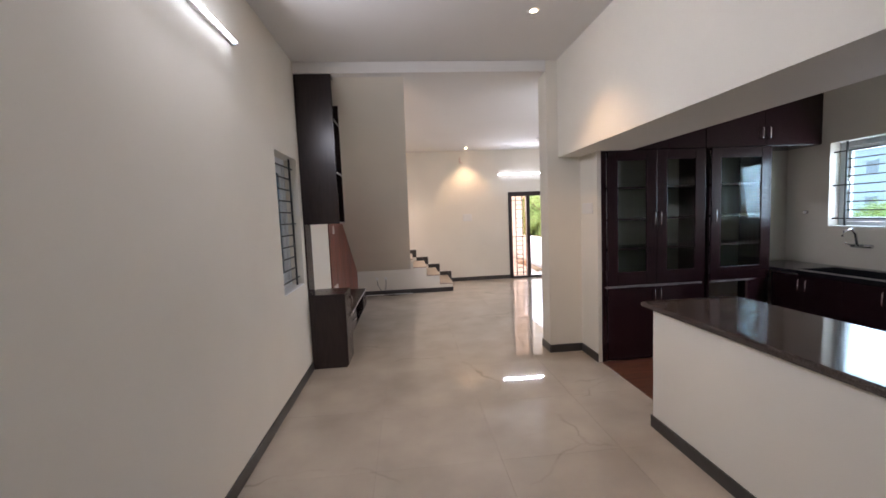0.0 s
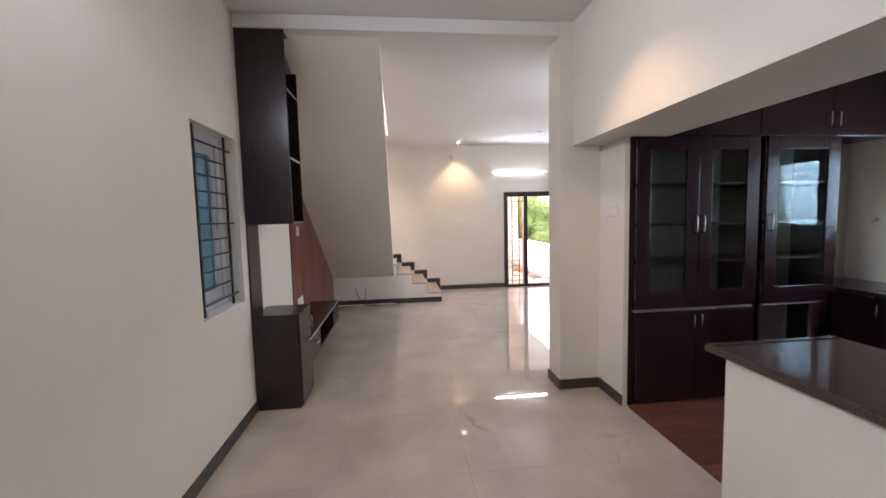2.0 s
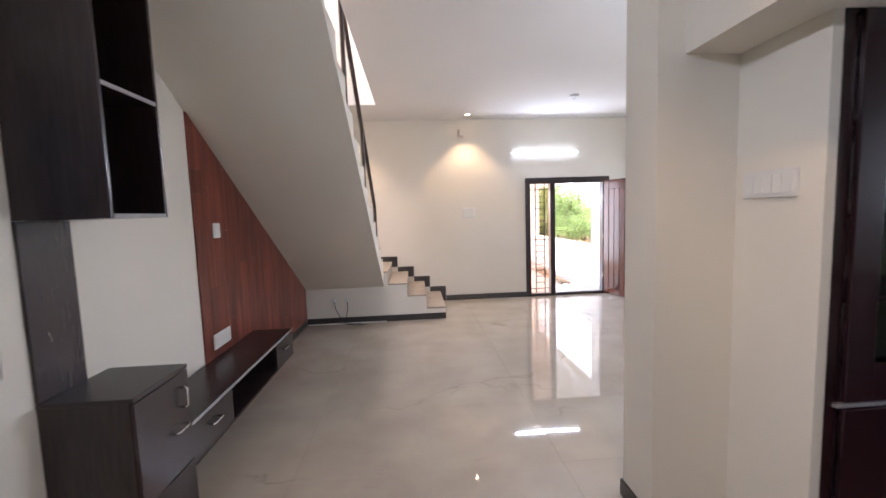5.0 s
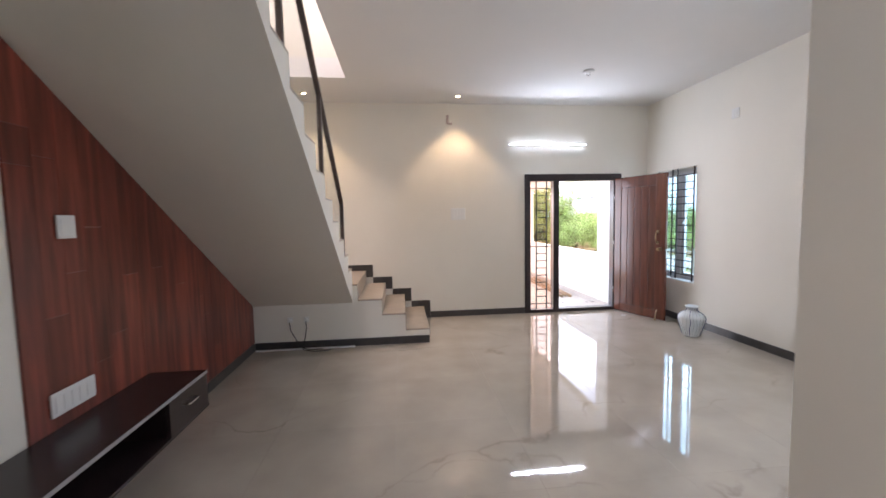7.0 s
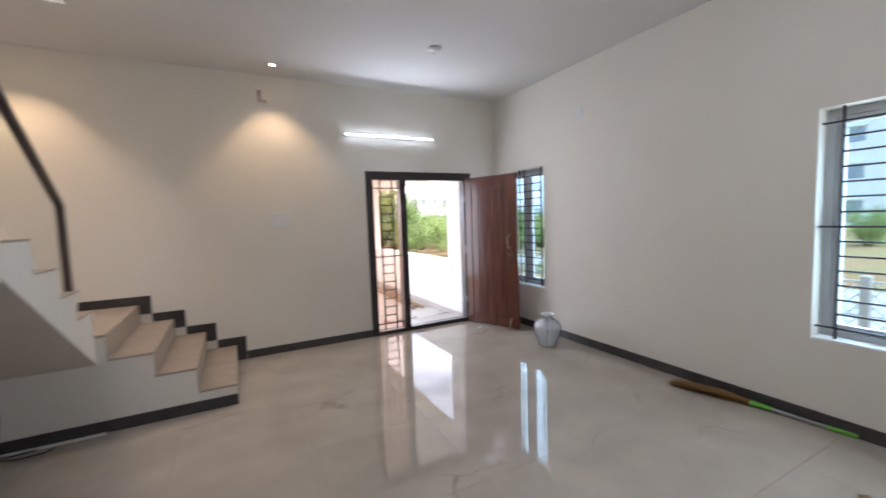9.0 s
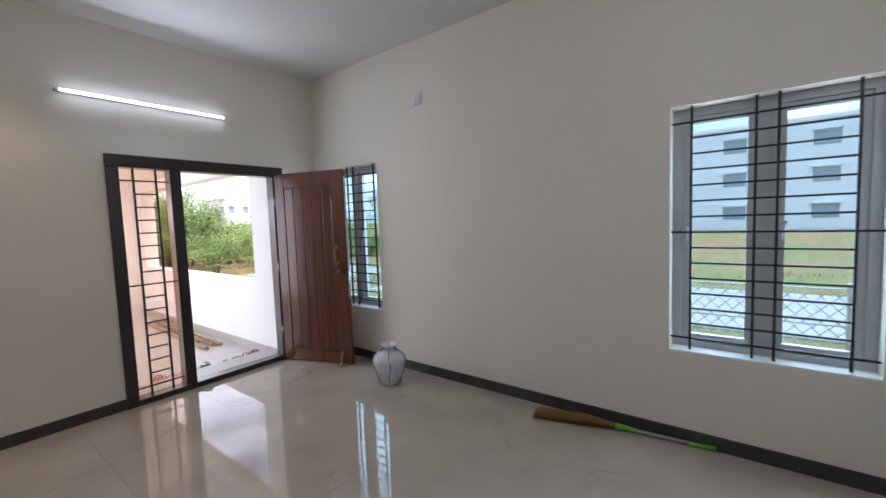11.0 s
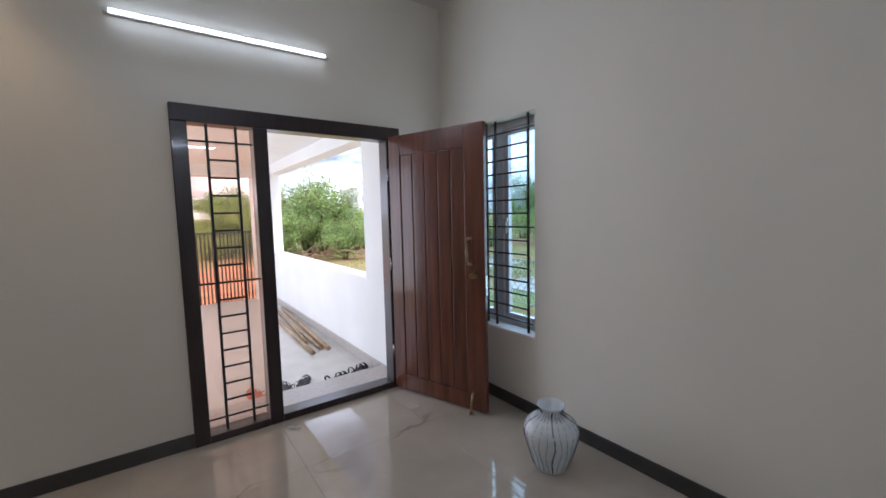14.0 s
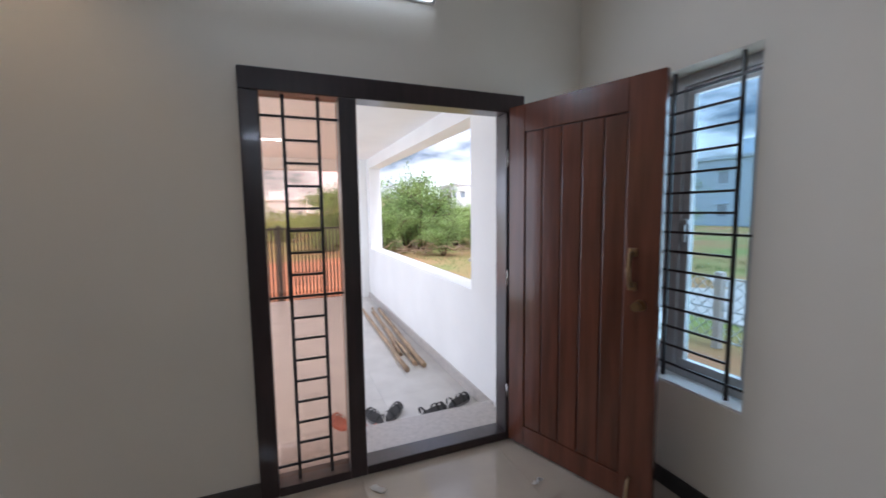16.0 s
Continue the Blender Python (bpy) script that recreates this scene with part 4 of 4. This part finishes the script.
gate = thing("metal_gate", "dark grey metal gate of thin upright bars", "gate", (0, 14.98, -0.06))
for z in (-0.30, 1.18):
    part("rail", box(2.10, 3.95, -0.02, 0.02, z, z + 0.035, 0.003), GATE, gate)
for k in range(31):
    x = 2.12 + k * 1.81 / 30
    part("bar", box(x - 0.012, x + 0.012, -0.008, 0.008, -0.27, 1.18, 0.002), GATE, gate)
part("post", box(2.50, 2.58, -0.03, 0.03, -0.47, 1.25, 0.004), GATE, gate)
gp = slab("gate_pier", (1.82, 14.86, -0.6), (2.09, 15.12, 1.2), [], OUTPAINT, "white plastered gate pier", "z")

for i, (xa, ya, xb, yb, r) in enumerate(((3.64, 11.08, 3.70, 13.6, 0.024), (3.76, 11.20, 3.80, 13.4, 0.022), (3.82, 11.12, 3.93, 13.55, 0.026), (3.70, 11.5, 3.85, 13.65, 0.02))):
    p = thing("wooden_pole", "weathered bamboo pole lying on the porch floor", "pole", group="poles on the porch")
    bm = tube_path([(xa + (xb - xa) * k / 8 + random.uniform(-0.006, 0.006), ya + (yb - ya) * k / 8, PZ + r) for k in range(9)], r, 10, taper=r * 0.8)
    part("shaft", bm, BAMBOO, p)


def sandal(x, y, turn, body, label):
    s = thing("sandal", label, "sandal", (x, y, PZ), group="footwear by the door", rz=turn)
    n = 28
    out = []
    for k in range(n):
        a = 2 * math.pi * k / n
        w = 0.043 + 0.009 * math.cos(a + 0.3) - 0.006 * math.cos(2 * a)
        out.append((w * math.sin(a), 0.132 * math.cos(a)))
    sole = prism(out, "z", 0, 0.018)
    part("sole", sole, SOLE if body is LEATHER else body, s)
    inner = [(p[0] * 0.92, p[1] * 0.95) for p in out]
    part("insole", prism(inner, "z", 0.018, 0.024), body, s)
    for yy, wy, h in ((0.07, 0.03, 0.05), (0.015, 0.022, 0.06), (-0.09, 0.02, 0.075)):
        bm = bmesh.new()
        rows = []
        for k in range(11):
            a = math.pi * k / 10
            px, pz = 0.046 * math.cos(a), 0.014 + h * math.sin(a)
            lean = -0.03 * math.sin(a) if yy < 0 else 0.0
            rows.append((bm.verts.new((px, yy - wy / 2 + lean, pz)), bm.verts.new((px, yy + wy / 2 + lean, pz))))
        for a, b in zip(rows, rows[1:]):
            bm.faces.new((a[0], b[0], b[1], a[1])).smooth = True
        bmesh.ops.solidify(bm, geom=bm.faces[:], thickness=0.004)
        part("strap", bm, body, s)


sandal(3.60, 10.26, -70, LEATHER, "black leather strap sandal beside the step")
sandal(3.84, 10.33, -62, LEATHER, "black leather strap sandal beside the step")
sandal(3.17, 10.34, 15, LEATHER, "thin black strap sandal on the porch")
sandal(3.32, 10.36, -35, LEATHER, "thin black strap sandal on the porch")
sandal(2.93, 10.36, 20, CORAL, "coral rubber slipper on the porch")
sandal(3.06, 10.22, 35, CORAL, "coral rubber slipper on the porch")

# ---------------------------------------------------------------- outdoors
GZ = -0.55
bm = bmesh.new()
N = 60
grid = {}
for i in range(N + 1):
    for j in range(N + 1):
        u, v = (i / N * 2 - 1), (j / N * 2 - 1)
        x, y = 1.5 + 600 * u ** 3 + 30 * u, 8 + 600 * v ** 3 + 30 * v
        far = max(0, math.hypot(x - 1.5, y - 6) - 12)
        z = GZ + (0.25 * noise.noise((x * 0.15, y * 0.15, 0)) if far > 0 else 0)
        grid[i, j] = bm.verts.new((x, y, z))
for i in range(N):
    for j in range(N):
        bm.faces.new((grid[i, j], grid[i + 1, j], grid[i + 1, j + 1], grid[i, j + 1])).smooth = True
ground = tagged(link_mesh("ground", bm, EARTH), "open ground of red earth and rough green grass", "ground", kind="structure")


REDEARTH = mat("bare_red_earth", (0.42, 0.19, 0.105), 0.95, vary=0.3, scale=0.9, bump=0.5, bump_scale=7)
bm = bmesh.new()
grid = {}
for i in range(41):
    for j in range(21):
        x, y = -12 + 17.6 * i / 40, 15.2 + 9.5 * j / 20
        edge = min(i, 40 - i, j, 20 - j) / 3
        far = max(0, math.hypot(x - 1.5, y - 6) - 12)
        z = GZ + (0.25 * noise.noise((x * 0.15, y * 0.15, 0)) if far > 0 else 0) + min(0.09, 0.09 * edge) - 0.03 + 0.04 * noise.noise((x, y, 5))
        grid[i, j] = bm.verts.new((x + 0.4 * noise.noise((x, y, 1)), y + 0.4 * noise.noise((x, y, 2)), z))
for i in range(40):
    for j in range(20):
        bm.faces.new((grid[i, j], grid[i + 1, j], grid[i + 1, j + 1], grid[i, j + 1])).smooth = True
tagged(link_mesh("ground_earth", bm, REDEARTH), "bare trampled red earth in front of the gate", "ground", kind="structure")


def leaves(count, spread, height, size, rnd, seed_pts):
    verts, faces = [], []
    for _ in range(count):
        c = rnd.choice(seed_pts)
        d = Vector((rnd.gauss(0, 1), rnd.gauss(0, 1), rnd.gauss(0, 0.8))) * spread
        p = c + d
        if p.z < 0.1:
            p.z = 0.1 + rnd.random() * 0.4
        a = Vector((rnd.uniform(-1, 1), rnd.uniform(-1, 1), rnd.uniform(-0.6, 0.9))).normalized()
        b = a.cross(Vector((rnd.uniform(-1, 1), rnd.uniform(-1, 1), rnd.uniform(-1, 1)))).normalized()
        s = size * rnd.uniform(0.6, 1.4)
        i = len(verts)
        verts += [p - a * s, p + b * s * 0.28, p + a * s, p - b * s * 0.28]
        faces.append((i, i + 1, i + 2, i + 3))
    me = bpy.data.meshes.new("crown")
    me.from_pydata([tuple(v) for v in verts], [], faces)
    return me


def shrub_kind(seed, height, width, count, leaf, umbrella=False):
    rnd = random.Random(seed)
    root = thing("tree" if umbrella else "bush", "dense bright green thorny bush with feathery twigs" if not umbrella else "spreading flat-topped green tree", "tree" if umbrella else "bush", (0, 0, -50), group="bushes on the open ground")
    bm = bmesh.new()
    tips = []
    stems = 3 if umbrella else 9
    for s in range(stems):
        a = rnd.uniform(0, 6.28)
        reach = width * rnd.uniform(0.25, 1.0)
        h = height * (rnd.uniform(0.82, 0.95) if umbrella else rnd.uniform(0.4, 1.0))
        pts = [Vector((0.15 * math.cos(a), 0.15 * math.sin(a), 0))]
        for k in range(1, 6):
            f = k / 5
            g = f ** 2.2 if umbrella else f
            pts.append(Vector((reach * g * math.cos(a) + rnd.gauss(0, 0.08 * width * f), reach * g * math.sin(a) + rnd.gauss(0, 0.08 * width * f), h * (f if umbrella else math.sin(f * 1.5)))))
        tube_path(pts, 0.10 if umbrella else 0.05, 6, bm, taper=0.015)
        if not umbrella:
            tips += [pts[1], pts[1] * 0.6 + Vector((reach * 0.5 * math.cos(a), reach * 0.5 * math.sin(a), 0.15))]
        for k in range(2, 6):
            tips.append(pts[k])
            for _ in range(4 if umbrella else 3):
                e = pts[k] + Vector((rnd.gauss(0, 0.28 * width), rnd.gauss(0, 0.28 * width), (rnd.uniform(0, 0.12) if umbrella else rnd.uniform(-0.1, 0.28)) * height))
                tube_path([pts[k], (pts[k] + e) / 2 + Vector((0, 0, 0.08)), e], 0.018, 4, bm, taper=0.006, caps=False)
                if not umbrella or e.z > 0.7 * height:
                    tips += [e, (pts[k] + e) / 2]
    if umbrella:
        tips = [t for t in tips if t.z > 0.62 * height]
    part("trunk", bm, BARK, root)
    me = leaves(count, 0.095 * width, height, 0.16 if umbrella else 0.066, rnd, tips)
    me.materials.append(leaf)
    cr = new("crown", me)
    cr.parent = root
    return root


kinds = [shrub_kind(3, 3.1, 2.6, 15000, LEAF), shrub_kind(7, 2.5, 2.9, 15000, LEAF), shrub_kind(11, 3.4, 2.4, 15000, LEAF2)]
umb = shrub_kind(21, 6.0, 4.5, 9000, LEAF2, True)
rnd = random.Random(5)
first = set()
for x, y, k, sc in ((6.9, 27, 0, 0.72), (9.4, 27.5, 2, 1.05), (11.9, 26, 0, 0.85), (14.8, 26, 0, 1.05), (6.8, 31, 1, 1.0), (9.6, 31, 2, 1.05), (12.5, 31.5, 1, 1.1), (16.8, 29, 2, 1.0), (18, 24, 1, 1.0), (20.5, 22, 0, 0.9), (5.0, 34, 0, 1.0), (2.5, 36, 1, 1.0), (0, 37, 2, 0.9), (15.5, 34, 0, 1.1), (19.5, 33, 1, 1.1), (24, 27, 2, 1.1), (-3, 38, 0, 0.9), (7.6, 36, 2, 1.0), (24, 18, 1, 0.8), (27, 12, 0, 0.8), (4.5, 28.5, 1, 0.7), (9.3, 24.2, 2, 0.55), (11.4, 23.6, 0, 0.5), (13.4, 23.2, 1, 0.6), (7.0, 26.0, 2, 0.6), (15.6, 24.0, 0, 0.6), (11.8, 28.5, 0, 1.05), (9.0, 28.8, 2, 0.9), (14.0, 28.6, 1, 0.85), (17.2, 26.2, 2, 0.8), (5.6, 30.5, 2, 0.85)):
    m = Matrix.Translation((x, y, GZ - 0.05)) @ Matrix.Rotation(rnd.uniform(0, 6.28), 4, "Z")
    sc *= 0.93
    m = m @ Matrix.Diagonal((sc, sc, sc * rnd.uniform(0.85, 1.1), 1))
    if k not in first:
        first.add(k)
        kinds[k].matrix_world = m
    else:
        copy_thing(kinds[k], m)
umb.matrix_world = Matrix.Translation((8.7, 80, GZ - 0.05)) @ Matrix.Scale(0.8, 4)

brush = thing("brush_pile", "heap of dry brown cut branches in front of the bushes", "branches", (0, 0, GZ))
bm = bmesh.new()
rnd = random.Random(31)
for _ in range(90):
    f = rnd.random()
    c = Vector((6.2 + 5.2 * f + rnd.gauss(0, 0.3), 26.2 - 3.4 * f + rnd.gauss(0, 0.35), rnd.uniform(0.0, 0.35)))
    a, l = rnd.uniform(0, 6.28), rnd.uniform(0.5, 1.3)
    d = Vector((math.cos(a), math.sin(a), rnd.uniform(-0.15, 0.35))) * l
    tube_path([c, c + d * 0.5 + Vector((0, 0, rnd.uniform(0.0, 0.2))), c + d], rnd.uniform(0.012, 0.035), 5, bm, taper=0.005, caps=False)
part("twigs", bm, BAMBOO, brush)

fence = thing("wire_fence", "low grey wire mesh fence on concrete posts", "fence", (8.2, 0, GZ))
for k in range(9):
    part("post", box(-0.05, 0.05, -2 + k * 2.2 - 0.05, -2 + k * 2.2 + 0.05, -0.05, 1.08, 0.01), STONE, fence)
for z in (0.12, 0.55, 1.0):
    part("wire", tube_path([(0.0, -2, z), (0.0, 15.6, z)], 0.012, 5), UPVC, fence)
bm = bmesh.new()
for k in range(110):
    y0 = -2 + k * 0.16
    for dy in (0.9, -0.9):
        if -2 <= y0 + dy <= 15.6:
            tube_path([(0, y0, 0.1), (0, y0 + dy, 1.0)], 0.006, 4, bm, caps=False)
me = part("mesh", bm, UPVC, fence, "diagonal grey wire mesh")
road = tagged(link_mesh("road", box(9.5, 13.5, -40, 22, GZ - 0.2, GZ + 0.05, 0.02), STONE), "pale grey dusty road beyond the fence", "road", kind="structure")

# grass tufts
rnd = random.Random(9)
verts, faces = [], []
for _ in range(30000):
    if rnd.random() < 0.5:
        x, y = rnd.uniform(4.8, 17), rnd.uniform(-1, 17)
    else:
        x, y = rnd.uniform(4.5, 18), rnd.uniform(15, 25)
    if noise.noise((x * 0.5, y * 0.5, 3)) < -0.05:
        continue
    h, a = rnd.uniform(0.05, 0.22), rnd.uniform(0, 6.28)
    w = Vector((math.cos(a), math.sin(a), 0)) * 0.012
    t = Vector((rnd.gauss(0, 0.06), rnd.gauss(0, 0.06), h))
    p = Vector((x, y, GZ - 0.08 + 0.25 * noise.noise((x * 0.15, y * 0.15, 0)) * (1 if math.hypot(x - 1.5, y - 6) > 12 else 0)))
    i = len(verts)
    verts += [tuple(p - w), tuple(p + w), tuple(p + t)]
    faces.append((i, i + 1, i + 2))
me = bpy.data.meshes.new("grass")
me.from_pydata(verts, [], faces)
me.materials.append(GRASS)
tagged(new("grass", me), "rough green grass and weeds on the open ground", "grass", kind="stuff")


def house(x, y, w, d, h, material, label, storeys, ww=0.5):
    hs = thing("house", label, "house", (x, y, GZ))
    part("wall", box(-w / 2, w / 2, -d / 2, d / 2, 0, h, 0), material, hs)
    part("roof", box(-w / 2 - 0.25, w / 2 + 0.25, -d / 2 - 0.25, d / 2 + 0.25, h, h + 0.35, 0.02), material, hs)
    part("stair_head", box(-w / 6, w / 6, -d / 6, d / 6, h + 0.35, h + 2.4, 0), material, hs)
    for s in range(storeys):
        z = 1.0 + s * h / storeys
        for i in range(4):
            cx = -w / 2 + w * (i + 0.5) / 4
            wn_ = part("window", box(cx - ww, cx + ww, -d / 2 - 0.03, -d / 2 + 0.02, z, z + 1.2, 0), HAZEWIN, hs)
            part("sill", box(cx - ww - 0.1, cx + ww + 0.1, -d / 2 - 0.35, -d / 2, z + 1.3, z + 1.42, 0), material, wn_)
            cy = -d / 2 + d * (i + 0.5) / 4
            w2 = part("window", box(-w / 2 - 0.03, -w / 2 + 0.02, cy - ww, cy + ww, z, z + 1.2, 0), HAZEWIN, hs)
            part("sill", box(-w / 2 - 0.35, -w / 2, cy - ww - 0.1, cy + ww + 0.1, z + 1.3, z + 1.42, 0), material, w2)


house(39.6, 84, 10, 9, 7.0, HOUSEW, "white flat-roofed two-storey house far behind the bushes", 2)
house(24, 100, 14, 9, 5.0, HOUSEW, "low white house far behind the bushes", 1)
house(21, 95, 9, 9, 4.3, HOUSEY, "low yellow house far behind the bushes", 1)
house(2, 110, 12, 9, 4.6, HOUSEW, "low white house far behind the trees", 1)
house(52, 34, 12, 16, 7.0, HOUSEB, "blue-grey two-storey house across the open ground", 2)
house(56, 10, 12, 26, 9.6, HOUSEW, "white three-storey house across the open ground", 3, 0.9)
house(-9.5, 8, 10, 22, 7.0, HOUSEW, "pale plastered neighbouring house close beside the barred window", 2)
slab("boundary_wall", (-3.15, -6, GZ - 0.1), (-3.0, 7.2, 1.45), [], OUTPAINT, "white plastered boundary wall beside the house", "x")

# ---------------------------------------------------------------- tiles and planks of the floors
TS, GAP = 0.80, 0.0011
tile_meshes = {}


def tile(parent, name, x0, x1, y0, y1, z, thick, material):
    w, l = round(x1 - x0 - GAP, 4), round(y1 - y0 - GAP, 4)
    if w < 0.02 or l < 0.02:
        return
    key = (name, w, l)
    if key not in tile_meshes:
        bm = box(-w / 2, w / 2, -l / 2, l / 2, -thick, 0, 0)
        me = bpy.data.meshes.new(name)
        bm.to_mesh(me)
        bm.free()
        me.materials.append(material)
        tile_meshes[key] = me
    ob = new(name, tile_meshes[key])
    ob.parent = parent
    ob.location = ((x0 + x1) / 2, (y0 + y1) / 2, z)


y = SY
while y < NY - 0.01:
    x = WX
    while x < EX - 0.01:
        x1 = min(x + TS, EX)
        y1 = min(y + TS, NY)
        if not (y1 <= 4.41 and x >= 1.945):
            lim = min(x1, 1.945) if y1 < 4.44 and x1 > 1.945 else x1
            tile(floor, "tile", x, lim, y, y1, 0.0, 0.006, MARBLE)
        x += TS
    y += TS
row = 0
y = 4.05
while y > SY:
    x = 1.945 - (0.4 if row % 2 else 0)
    while x < EX - 0.01:
        tile(kitchen_floor, "plank", max(x, 1.945), min(x + 0.9, 3.86), max(y - 0.2, SY), y, 0.004, 0.0034, KFLOOR)
        x += 0.9
    y -= 0.2
    row += 1
y = NY + 0.42
while y < 14.84:
    x = 0.9
    while x < 3.98:
        tile(porch, "tile", x, min(x + 0.6, 4.0), y, min(y + 0.6, 14.85), PZ, 0.006, PTILE)
        x += 0.6
    y += 0.6
